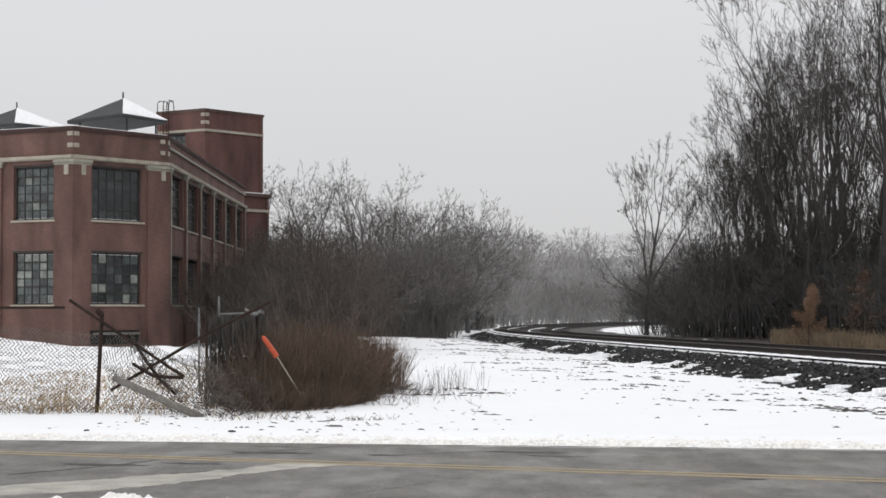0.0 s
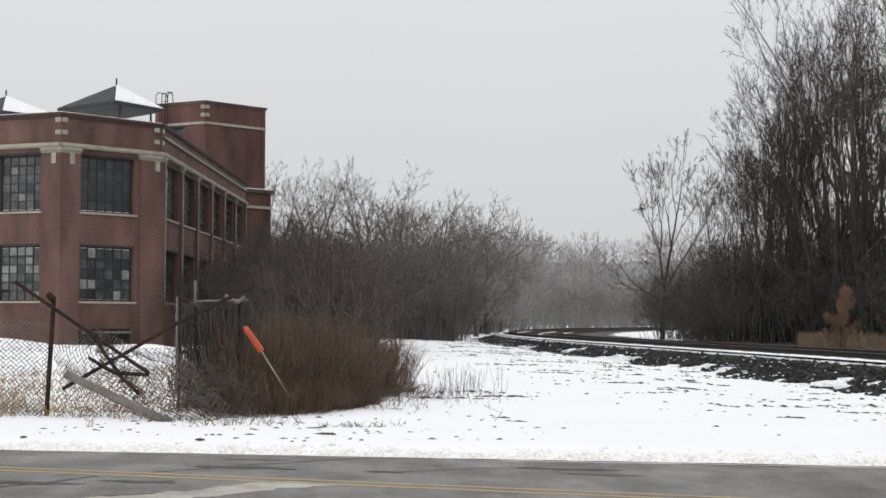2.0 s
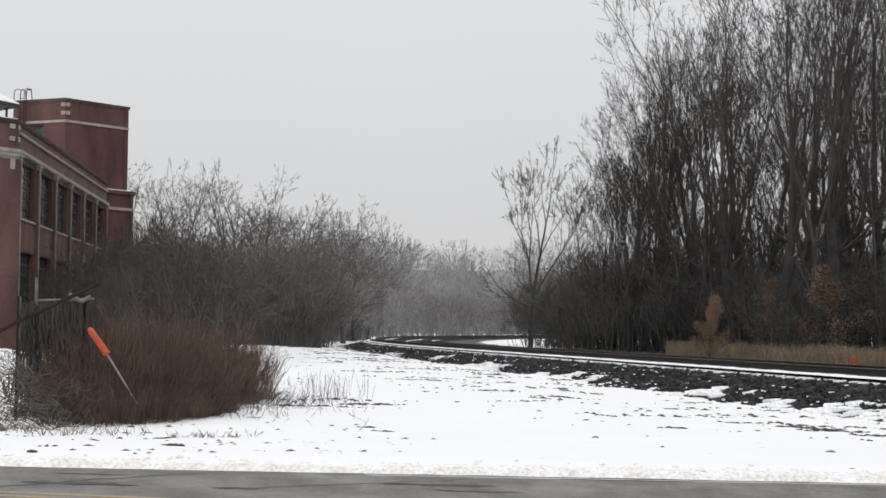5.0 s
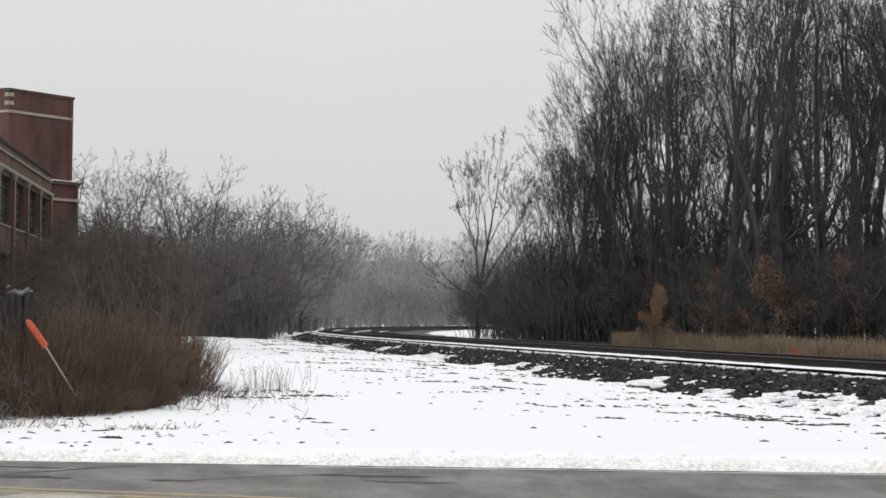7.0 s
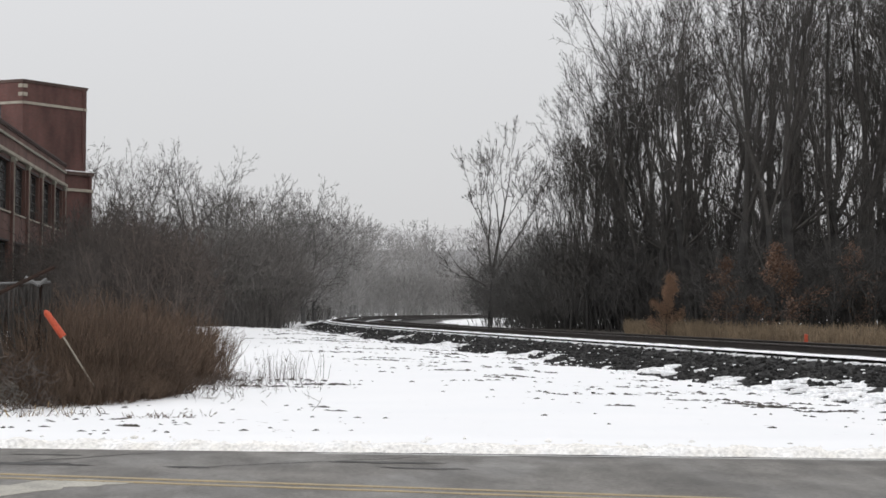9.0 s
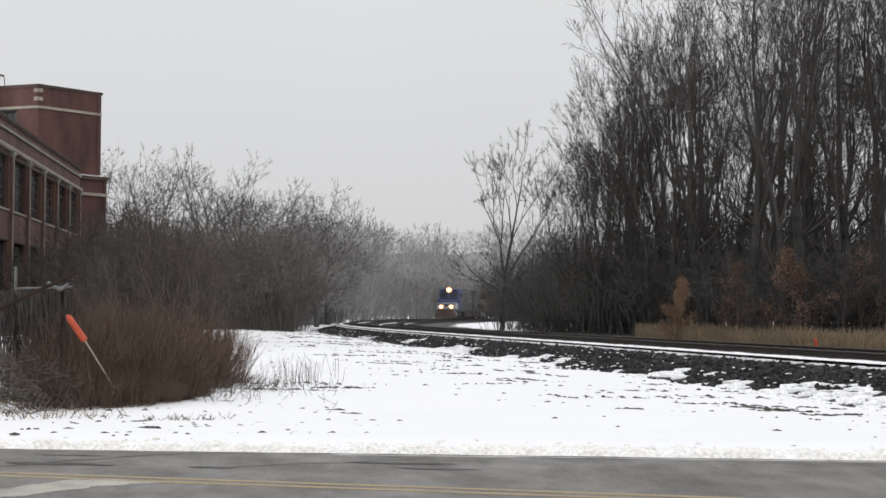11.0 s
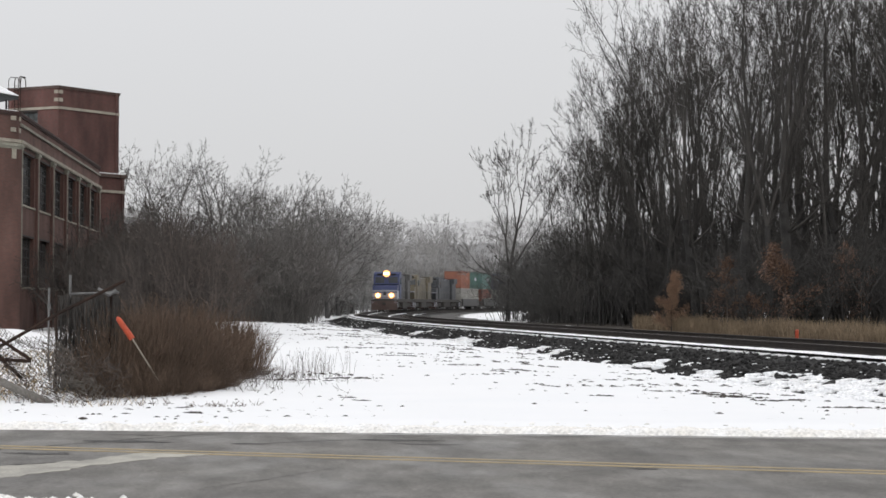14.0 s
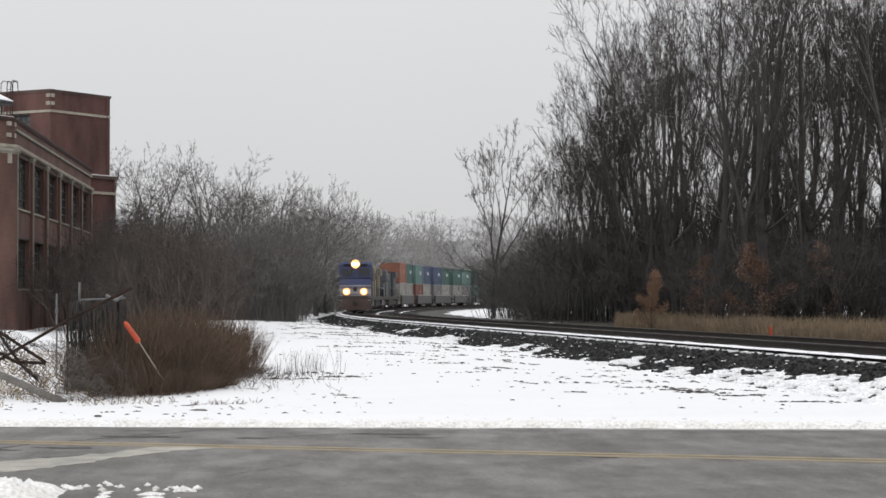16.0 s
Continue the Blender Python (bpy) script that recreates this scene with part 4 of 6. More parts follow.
for u in (0.55, 1.39):
    part("side_rail", Geo().pipe([tower_front.at(u, v, w) for v, w in ((15.2, 0.7), (17.45, 0.7), (17.7, 0.45), (17.7, -0.1))], 0.03), RUST_PIPE, ladder)
for v in np.arange(10.8, 17.2, 0.33):
    part("rung", Geo().tube(tower_front.at(0.72, v, 0.25), tower_front.at(1.22, v, 0.25), 0.02), RUST_PIPE, ladder)


def roof_canopy(near, right, far, left, apex, eave, label):
    """A square hipped shelter roof on posts, seen corner-on."""
    thing = tagged(new("roof_canopy"), label, "canopy")
    ap = Vector((*apex, eave + 1.25))
    ring = [Vector((*p, eave)) for p in (near, right, far, left)]
    cen = sum(ring, Vector()) / 4
    for i in range(4):
        a, b = ring[i], ring[(i + 1) % 4]
        g = Geo()
        lo = Vector((0, 0, -0.16))
        g.add([a, b, ap, a + lo, b + lo, ap + lo], [(0, 1, 2), (3, 5, 4), (0, 3, 4, 1)])
        part("roof_slope", g, ROOFING, thing)
        if i == 0:
            up = Vector((0, 0, 0.05))
            s = Geo().add([a + up, b + up, ap + up, a + up * 0.1, b + up * 0.1, ap + up * 0.1], [(0, 1, 2), (0, 3, 4, 1), (1, 4, 5, 2), (2, 5, 3, 0)])
            part("snow_cover", s, CLEAN_SNOW, thing, "white snow on one slope")
    part("soffit", Geo().add([p + Vector((0, 0, -0.17)) for p in ring], [(3, 2, 1, 0)]), ROOFING, thing)
    part("finial", Geo().tube(ap, ap + Vector((0, 0, 0.35)), 0.05), ROOFING, thing)
    for i in range(4):
        for u in (0.12,):
            p = ring[i].lerp(ring[(i + 1) % 4], u).lerp(cen, 0.14)
            part("post", Geo().tube((p.x, p.y, 10.5), (p.x, p.y, eave - 0.15), 0.06, n=6), ROOFING, thing)


roof_canopy((-16.95, 80.0), (-15.15, 83.2), (-18.3, 86.6), (-20.6, 83.0), (-17.6, 83.3), 12.62, "dark hipped roof shelter with snow on one slope")
roof_canopy((-24.3, 86.0), (-21.9, 89.2), (-25.4, 93.0), (-28.6, 89.3), (-25.1, 89.4), 12.9, "dark hipped roof shelter beside the parapet, snow on one slope")
# ---- bare trees ----
def rot_from(d, angle, around):
    """Bend direction d by angle away from itself, about it by around."""
    a = d.orthogonal().normalized()
    b = d.cross(a)
    side = a * math.cos(around) + b * math.sin(around)
    return (d * math.cos(angle) + side * math.sin(angle)).normalized()


def grow_tree(seed, height, clear=0.3, counts=(14, 6, 4, 3), ratio=(0.50, 0.62, 0.62, 0.6), spread=(28, 52), trunk_r=0.17, wander=0.03, fork=0, fork_angle=(7, 16), fork_from=0.0, thin=0.006, lift=0.05, extra=(), taper=1.0):
    """Segments of a bare tree: those of the trunk and those of the crown. Each limb reaches for a share of what is left of its parent."""
    rng = np.random.default_rng(seed)
    trunk, crown = [], []
    steps = (12, 7, 4, 2, 1)

    def grow(p, d, length, r, level, out):
        n, pts, bend = steps[level], [(p, r, d)], Vector((0, 0, 0))
        for i in range(n):
            bend = bend * 0.5 + Vector(rng.normal(size=3)) * (wander, 0.085, 0.11, 0.13, 0.14)[level]
            d = (d + bend + Vector((0, 0, (0.03, lift * 1.6, lift, lift * 0.8, lift * 0.8)[level]))).normalized()
            q = p + d * length / n
            r2 = thin + (r - thin) * (1 - (i + 1) / n) ** (0.85 * taper)
            out.append((*p, *q, pts[-1][1], r2))
            p = q
            pts.append((p, r2, d))
        if level < len(counts):
            side(pts, level, length)

    def side(pts, level, length):
        count = max(1, counts[level] + (int(rng.integers(-1, 2)) if level else 0))
        start = clear if level == 0 else 0.18
        spin = rng.uniform(0, 6.28)
        for k in range(count):
            u = start + (0.985 - start) * (k + rng.random()) / count
            f = u * (len(pts) - 1)
            i = min(int(f), len(pts) - 2)
            p = pts[i][0].lerp(pts[i + 1][0], f - i)
            r = pts[i][1] + (pts[i + 1][1] - pts[i][1]) * (f - i)
            left = length * (1 - u) + length * (0.10 if level == 0 else 0.16)
            ln = left * ratio[level] * rng.uniform(0.65, 1.3)
            spin += 2.4 + rng.normal() * 0.5
            ang = math.radians(rng.uniform(*spread) if level == 0 else rng.uniform(24, 50))
            grow(p, rot_from(pts[i][2], ang, spin), ln, max(thin, min(r * 0.62, 0.0125 * ln + thin * 0.5)), level + 1, crown)

    up = Vector((rng.normal() * 0.03, rng.normal() * 0.03, 1)).normalized()
    base = Vector((0, 0, -0.15))
    grow(base, up, height, trunk_r, 0, trunk)
    for k in range(fork):
        p = trunk[int(fork_from * 11)][:3]
        d = rot_from(up, math.radians(rng.uniform(*fork_angle)), 6.28 * k / max(1, fork) + rng.uniform(0, 1.5))
        grow(Vector(p), d, height * (1 - fork_from) * rng.uniform(0.8, 1.0), trunk_r * rng.uniform(0.6, 0.85), 0, trunk)
    for u, az, ang, ln in extra:
        q = trunk[int(u * 12)]
        d = rot_from(Vector((0, 0, 1)), math.radians(ang), 0.0)
        h = math.hypot(d.x, d.y)
        grow(Vector(q[:3]), Vector((h * math.cos(az), h * math.sin(az), d.z)), ln, q[6] * 0.6, 1, crown)
    return trunk, crown


TREE_MESHES = {}


def plant(key, x, y, turn, scale, label, category="tree", name="bare_tree", lean=(0, 0), group=""):
    me = TREE_MESHES[key]
    ob = tagged(new(name), label, category, group)
    part("trunk", me[0], None, ob)
    part("crown", me[1], None, ob)
    ob.matrix_basis = pose(x, y, land(x, y) if abs(x) < 120 else 0.3, lean[0], lean[1], turn) @ Matrix.Diagonal((*scale, 1) if isinstance(scale, tuple) else (scale, scale, scale, 1))
    return ob


def fork_tree(seed, height, bole=0.35, depth=7, spread=1.0, trunk_r=0.2, thin=0.006, stems=1, low_limbs=0, up=0.10, wander=0.09, shorten=0.80, twigs=2, tight=1.0, extra=()):
    """Segments of a bare tree that forks again and again into fine ascending twigs, scaled to its height."""
    rng = np.random.default_rng(seed)
    trunk, crown = [], []

    def shoot(p, d, length, r, lev):
        out = trunk if lev == 0 else crown
        n = 4 if lev == 0 else (3 if lev < 4 else 2)
        r_end = max(thin, r * (0.80 if lev == 0 else 0.72))
        bend = Vector(rng.normal(size=3)) * wander * 0.5
        for i in range(n):
            bend = bend * 0.6 + Vector(rng.normal(size=3)) * wander * (0.3, 0.6, 0.8, 1.0)[min(lev, 3)]
            d = (d + bend + Vector((0, 0, up * (0.3 if lev == 0 else 1.0)))).normalized()
            q = p + d * length / n
            ra, rb = r + (r_end - r) * i / n, r + (r_end - r) * (i + 1) / n
            out.append((*p, *q, ra, rb))
            if lev >= 2 and lev >= depth - 4:
                for _ in range(int(rng.integers(0, twigs + 1))):
                    e = p.lerp(q, rng.random())
                    m = e + rot_from(d, math.radians(rng.uniform(25, 60)), rng.uniform(0, 6.28)) * length * rng.uniform(0.2, 0.5)
                    crown.append((*e, *m, thin, thin * 0.6))
            p = q
        if lev >= depth:
            return
        spin = rng.uniform(0, 6.28)
        kids = 3 if rng.random() < (0.25 if lev else 0.6) else 2
        for k in range(kids):
            ang = math.radians(rng.uniform(6, 18) if k == 0 else rng.uniform(20, 42)) * spread * (tight if lev < 2 else 1.0)
            k_len = length * (shorten if lev else 0.62 * (1 - bole) / max(bole, 0.2)) * rng.uniform(0.78, 1.15) * (1.0 if k == 0 else 0.86)
            shoot(p, rot_from(d, ang, spin + 6.28 * k / kids + rng.normal() * 0.4), k_len, max(thin, r_end * (0.86 if k == 0 else 0.62)), lev + 1)

    for k in range(stems):
        d = Vector((rng.normal() * 0.04, rng.normal() * 0.04, 1)).normalized()
        if stems > 1:
            d = rot_from(d, math.radians(rng.uniform(6, 16)), 6.28 * k / stems)
        shoot(Vector((0, 0, -0.15)), d, height * bole * rng.uniform(0.9, 1.1), trunk_r * (1.0 if k == 0 else rng.uniform(0.6, 0.9)), 0)
    for k in range(low_limbs):
        q = trunk[int(rng.integers(1, 4))]
        shoot(Vector(q[3:6]), rot_from(Vector((0, 0, 1)), math.radians(rng.uniform(45, 75)), rng.uniform(0, 6.28)), height * 0.13, q[7] * 0.35, max(3, depth - 3))
    for u, az, ang, ln in extra:
        q = trunk[u]
        shoot(Vector(q[3:6]), Vector((math.sin(math.radians(ang)) * math.cos(az), math.sin(math.radians(ang)) * math.sin(az), math.cos(math.radians(ang)))), ln, q[7] * 0.5, 3)
    f = height / max(max(c[5] for c in crown), 0.1)
    scale = np.array([f, f, f, f, f, f, 1, 1])
    return [tuple(np.array(c) * scale) for c in trunk], [tuple(np.array(c) * scale) for c in crown]


def fork_kind(key, bark, twig, **kw):
    trunk, crown = fork_tree(**kw)
    TREE_MESHES[key] = (bole_mesh(trunk, 8, "trunk", bark), sticks(crown, 4, "crown", twig, max(0.02, kw["thin"] * 2.5)))


for i in range(6):
    fork_kind(("tall", i), BARK, TWIG, seed=200 + i, height=21, bole=0.42 + 0.05 * (i % 3), depth=7, spread=0.80, tight=0.62, wander=0.05, trunk_r=0.18 + 0.05 * (i % 3), thin=0.008, stems=(1, 2, 1, 1, 1, 1)[i], low_limbs=3, up=0.085, shorten=0.82, twigs=3)
for i in range(5):
    fork_kind(("mid", i), BARK, TWIG, seed=230 + i, height=13, bole=0.42, depth=6, spread=0.9, tight=0.6, wander=0.06, trunk_r=0.09, thin=0.009, stems=(1, 2, 1, 1, 1)[i], low_limbs=9, up=0.09, twigs=3)
for i in range(4):
    fork_kind(("fainthaze", i), FAINT_HAZE_BARK, FAINT_HAZE_TWIG, seed=240 + i, height=13, bole=0.34, depth=6, spread=0.95, wander=0.07, trunk_r=0.10, thin=0.009, stems=(1, 2, 1, 2)[i], low_limbs=5, up=0.08, twigs=3)
for i in range(5):
    fork_kind(("grey", i), GREY_BARK, GREY_TWIG, seed=260 + i, height=14.6, bole=0.30, depth=7, spread=1.28, trunk_r=0.27, thin=0.0095, stems=(1, 1, 2, 1, 1)[i], low_limbs=3, up=0.045, wander=0.085, shorten=0.76, twigs=2)
fork_kind(("lone", 0), BARK, TWIG, seed=285, height=14.2, bole=0.40, depth=7, spread=0.85, wander=0.055, trunk_r=0.17, thin=0.0105, low_limbs=0, up=0.09, twigs=2, extra=((2, math.pi, 64, 2.6), (3, math.pi + 0.6, 58, 1.5), (2, 0.3, 55, 1.5)))
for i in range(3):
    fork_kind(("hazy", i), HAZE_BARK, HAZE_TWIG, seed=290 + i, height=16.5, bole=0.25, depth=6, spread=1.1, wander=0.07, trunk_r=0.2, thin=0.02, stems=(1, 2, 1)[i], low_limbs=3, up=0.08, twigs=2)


def bush_kind(key, seed, stems, radius, height, material, thin=0.006, twigs=3, lean=0.35):
    """A clump of bare stems that fork upwards into a fine, rounded tangle."""
    rng = np.random.default_rng(seed)
    segs, fine = [], []

    def shoot(p, d, length, r, lev):
        for i in range(2 if lev < 2 else 1):
            d = (d + Vector(rng.normal(size=3)) * 0.13 + Vector((0, 0, 0.05))).normalized()
            q = p + d * length * (0.5 if lev < 2 else 1.0)
            (segs if lev < 2 else fine).append((*p, *q, r, r * 0.85))
            if lev >= 1:
                for _ in range(int(rng.integers(0, twigs + 1))):
                    e = p.lerp(q, rng.random())
                    m = e + rot_from(d, math.radians(rng.uniform(25, 80)), rng.uniform(0, 6.28)) * length * rng.uniform(0.35, 0.8)
                    fine.append((*e, *m, thin * 0.7, thin * 0.4))
            p = q
        if lev < 4:
            spin = rng.uniform(0, 6.28)
            for k in range(2):
                shoot(p, rot_from(d, math.radians(rng.uniform(8, 22) if k == 0 else rng.uniform(22, 48)), spin + 3.14 * k), length * rng.uniform(0.62, 0.85), max(thin * 0.7, r * 0.7), lev + 1)

    for _ in range(stems):
        a, r = rng.uniform(0, 2 * math.pi), radius * math.sqrt(rng.random())
        d = Vector((math.cos(a) * lean * r / radius + rng.normal() * 0.12, math.sin(a) * lean * r / radius + rng.normal() * 0.12, 1)).normalized()
        shoot(Vector((r * math.cos(a), r * math.sin(a), -0.1)), d, height * 0.31 * rng.uniform(0.6, 1.1) * (1 - 0.3 * (r / radius) ** 2), thin * rng.uniform(1.5, 2.6), 0)
    TREE_MESHES[key] = (sticks(segs, 3, "stems", material, max(0.02, thin * 2.0)), sticks(fine, 3, "twigs", material, 0.1))


def thicket_kind(key, seed, stems, radius, height, material, thin=0.006, twigs=6, lean=0.35):
    """A clump of thin bare stems that fork upwards."""
    rng = np.random.default_rng(seed)
    segs, fine = [], []
    for _ in range(stems):
        a, r = rng.uniform(0, 2 * math.pi), radius * math.sqrt(rng.random())
        p = Vector((r * math.cos(a), r * math.sin(a), -0.1))
        d = Vector((math.cos(a) * lean * r / radius + rng.normal() * 0.12, math.sin(a) * lean * r / radius + rng.normal() * 0.12, 1)).normalized()
        h = height * rng.uniform(0.55, 1.05) * (1 - 0.35 * (r / radius) ** 2)
        n, rr = 4, thin * rng.uniform(1.0, 2.0)
        pts = [p]
        for i in range(n):
            d = (d + Vector(rng.normal(size=3)) * 0.10).normalized()
            q = p + d * h / n
            segs.append((*p, *q, rr * (1 - 0.18 * i), rr * (1 - 0.18 * (i + 1))))
            p = q
            pts.append(p)
        for _ in range(twigs):
            f = rng.uniform(0.25, 1.0) * n
            i = min(int(f), n - 1)
            s = pts[i].lerp(pts[i + 1], f - i)
            e = s + (d + Vector(rng.normal(size=3)) * 0.5 + Vector((0, 0, 0.2))).normalized() * h * rng.uniform(0.12, 0.32)
            m = s.lerp(e, 0.5) + Vector(rng.normal(size=3)) * h * 0.015
            fine.append((*s, *m, thin * 0.8, thin * 0.65))
            fine.append((*m, *e, thin * 0.65, thin * 0.4))
    TREE_MESHES[key] = (sticks(segs, 3, "stems", material, max(0.016, thin * 1.6)), sticks(fine, 3, "twigs", material, 0.1))


def shrub(key, x, y, turn, scale, label, name="shrub", group=""):
    me = TREE_MESHES[key]
    ob = tagged(new(name), label, "shrub", group)
    tagged(part("stem_clump", me[0], None, ob), kind="stuff")
    tagged(part("twig_clump", me[1], None, ob), kind="stuff")
    ob.matrix_basis = pose(x, y, land(x, y), 0, 0, turn) @ Matrix.Diagonal((*scale, 1) if isinstance(scale, tuple) else (scale, scale, scale, 1))
    return ob


for i in range(3):
    bush_kind(("dark", i), 310 + i, 19, 2.0, 5.4, UNDERWOOD, 0.0095, 4)
    bush_kind(("fainthaze", i), 315 + i, 20, 2.0, 5.4, FAINT_HAZE_BRUSH, 0.009, 4)
    bush_kind(("dull", i), 320 + i, 19, 2.0, 5.4, DULL_STEM, 0.0085, 5)
    bush_kind(("black", i), 360 + i, 22, 2.0, 5.4, BLACK_TWIG, 0.0085, 5)
    bush_kind(("hazybrush", i), 340 + i, 18, 3.4, 8.0, HAZE_TWIG, 0.024, 4)
    bush_kind(("softhazebrush", i), 370 + i, 26, 3.4, 8.2, SOFT_HAZE_TWIG, 0.012, 4, 0.2)
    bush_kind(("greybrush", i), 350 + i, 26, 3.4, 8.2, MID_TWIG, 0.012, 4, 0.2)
for i in range(4):
    thicket_kind(("brown", i), 330 + i, 400, 0.75, 1.35, BROWN_TWIG, 0.0035, 7, 0.5)

rng = np.random.default_rng(21)


def inner_edge(y):
    """x of the wood's side of the railway at a distance."""
    i = np.argmin(np.abs(RAIL_XY[:320, 1] - y))
    return RAIL_XY[i, 0] + 8.6


# the wood beyond the railway
WOOD = "bare trees of the wood beside the railway"
for k in range(56):
    u = (k + rng.random()) / 56
    ratio = 0.192 + 0.285 * u
    near = 65 if ratio > 0.3 else 65 + (0.3 - ratio) * 290
    y = near + 4 + 44 * rng.random() ** 1.2
    x = max(ratio * y, inner_edge(y) + 2.5)
    s = rng.uniform(0.84, 1.15) * (0.76 if ratio < 0.215 else 0.90 if ratio < 0.245 else 1.0)
    plant(("tall", int(rng.integers(6))), x, y, rng.uniform(0, 360), s, "tall bare dark-barked tree in the railside wood", group=WOOD, lean=(rng.normal() * 1.3, rng.normal() * 1.3))
for k in range(44):
    ratio = 0.155 + 0.31 * (k + rng.random()) / 44
    near = 64 if ratio > 0.3 else 64 + (0.3 - ratio) * 330
    y = near + 2 + 36 * rng.random()
    x = max(ratio * y, inner_edge(y) + 1.5)
    # Towards the far end the haze-tinted kind takes over.
    plant(("fainthaze", int(rng.integers(4))) if ratio < 0.22 else ("mid", int(rng.integers(5))), x, y, rng.uniform(0, 360), rng.uniform(0.65, 1.1) * (0.8 if ratio < 0.19 else 1.0), "slender bare young tree in the railside wood", group=WOOD, lean=(rng.normal() * 2, rng.normal() * 2))
for k in range(90):
    ratio = 0.146 + 0.312 * ((k + rng.random()) / 90) ** 1.25
    near = 65 if ratio > 0.3 else 65 + (0.3 - ratio) * 330
    y = near + 1 + 24 * rng.random()
    x = max(ratio * y, inner_edge(y) + 1.5)
    s = rng.uniform(0.75, 1.15) * (1.35 if ratio < 0.19 else 0.95)
    shrub(("fainthaze" if ratio < 0.225 else "dark", int(rng.integers(3))), x, y, rng.uniform(0, 360), (s, s, s * rng.uniform(0.8, 1.2)), "dense bare undergrowth at the edge of the wood", group="undergrowth of the wood")
for k in range(9):
    ratio, y = 0.33 + 0.17 * (k + rng.random()) / 9, rng.uniform(72, 108)
    plant(("tall", int(rng.integers(6))), ratio * y, y, rng.uniform(0, 360), rng.uniform(0.95, 1.15), "tall bare dark-barked tree deep in the railside wood", group=WOOD, lean=(rng.normal() * 1.3, rng.normal() * 1.3))
for ratio, y, s in ((0.180, 108, 0.60), (0.187, 106, 0.70), (0.195, 105, 0.76), (0.203, 103, 0.84), (0.212, 101, 0.90), (0.222, 98, 0.93), (0.240, 96, 0.98)):
    plant(("tall", int(rng.integers(6))), ratio * y, y, rng.uniform(0, 360), s, "bare dark-barked tree in the railside wood", group=WOOD)
for k in range(30):
    ratio = 0.20 + 0.28 * (k + rng.random()) / 30
    y = rng.uniform(84, 116)
    s = rng.uniform(1.25, 1.7)
    shrub(("dark", int(rng.integers(3))), ratio * y + 1.5, y, rng.uniform(0, 360), (s, s, s * rng.uniform(1.0, 1.35)), "tall bare undergrowth deep in the wood", group="undergrowth of the wood")
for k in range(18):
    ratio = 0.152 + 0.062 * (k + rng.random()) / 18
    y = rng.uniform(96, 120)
    plant(("fainthaze", int(rng.integers(4))), max(ratio * y, inner_edge(y) + 1.5), y, rng.uniform(0, 360), rng.uniform(0.7, 1.0) * (0.85 if ratio < 0.17 else 1.1), "slender bare tree at the end of the wood, paled for haze", group=WOOD)
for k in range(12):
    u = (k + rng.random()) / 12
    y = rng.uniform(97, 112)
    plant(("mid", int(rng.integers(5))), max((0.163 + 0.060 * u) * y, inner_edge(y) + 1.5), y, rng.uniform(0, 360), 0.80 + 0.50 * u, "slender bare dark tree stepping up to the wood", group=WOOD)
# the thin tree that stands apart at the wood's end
for x, y, s, key in ((15.3, 117, 1.08, ("lone", 0)), (14.9, 113, 0.42, ("fainthaze", 3)), (17.4, 116, 0.66, ("fainthaze", 0)), (18.0, 108, 0.72, ("fainthaze", 2)), (16.4, 112, 0.55, ("fainthaze", 1)), (18.9, 112, 0.85, ("fainthaze", 1)), (17.0, 106, 0.6, ("fainthaze", 0))):
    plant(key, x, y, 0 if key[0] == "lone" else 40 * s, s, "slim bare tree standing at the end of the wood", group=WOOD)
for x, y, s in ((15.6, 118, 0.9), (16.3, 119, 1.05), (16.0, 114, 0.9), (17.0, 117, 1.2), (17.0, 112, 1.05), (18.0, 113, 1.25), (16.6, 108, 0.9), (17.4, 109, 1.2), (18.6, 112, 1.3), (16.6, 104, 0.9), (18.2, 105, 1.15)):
    shrub(("fainthaze", int(rng.integers(3))), x, y, rng.uniform(0, 360), s, "dense bare undergrowth at the end of the wood", group="undergrowth of the wood")
plant(("mid", 2), 16.3, 92, 10, 0.5, "thin pale-barked sapling beside the railway", group=WOOD)

# trees and brush left of the railway, from the factory into the distance
# Kinds further off have paler materials, which stand in for haze.
LEFT = "bare trees between factory and railway"
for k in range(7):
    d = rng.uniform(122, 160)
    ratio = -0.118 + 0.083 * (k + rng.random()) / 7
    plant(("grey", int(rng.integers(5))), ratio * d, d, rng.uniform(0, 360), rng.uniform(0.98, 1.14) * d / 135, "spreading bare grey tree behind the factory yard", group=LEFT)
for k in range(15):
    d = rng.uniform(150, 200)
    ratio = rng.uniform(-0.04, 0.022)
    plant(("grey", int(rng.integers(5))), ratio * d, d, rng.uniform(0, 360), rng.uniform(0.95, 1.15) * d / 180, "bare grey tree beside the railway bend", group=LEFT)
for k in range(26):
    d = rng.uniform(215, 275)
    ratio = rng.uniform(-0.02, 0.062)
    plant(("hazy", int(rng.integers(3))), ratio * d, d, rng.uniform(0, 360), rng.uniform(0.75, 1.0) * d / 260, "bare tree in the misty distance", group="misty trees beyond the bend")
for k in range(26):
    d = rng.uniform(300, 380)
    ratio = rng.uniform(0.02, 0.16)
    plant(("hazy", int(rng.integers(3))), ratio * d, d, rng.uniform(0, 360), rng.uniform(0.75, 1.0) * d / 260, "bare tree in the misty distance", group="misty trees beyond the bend")
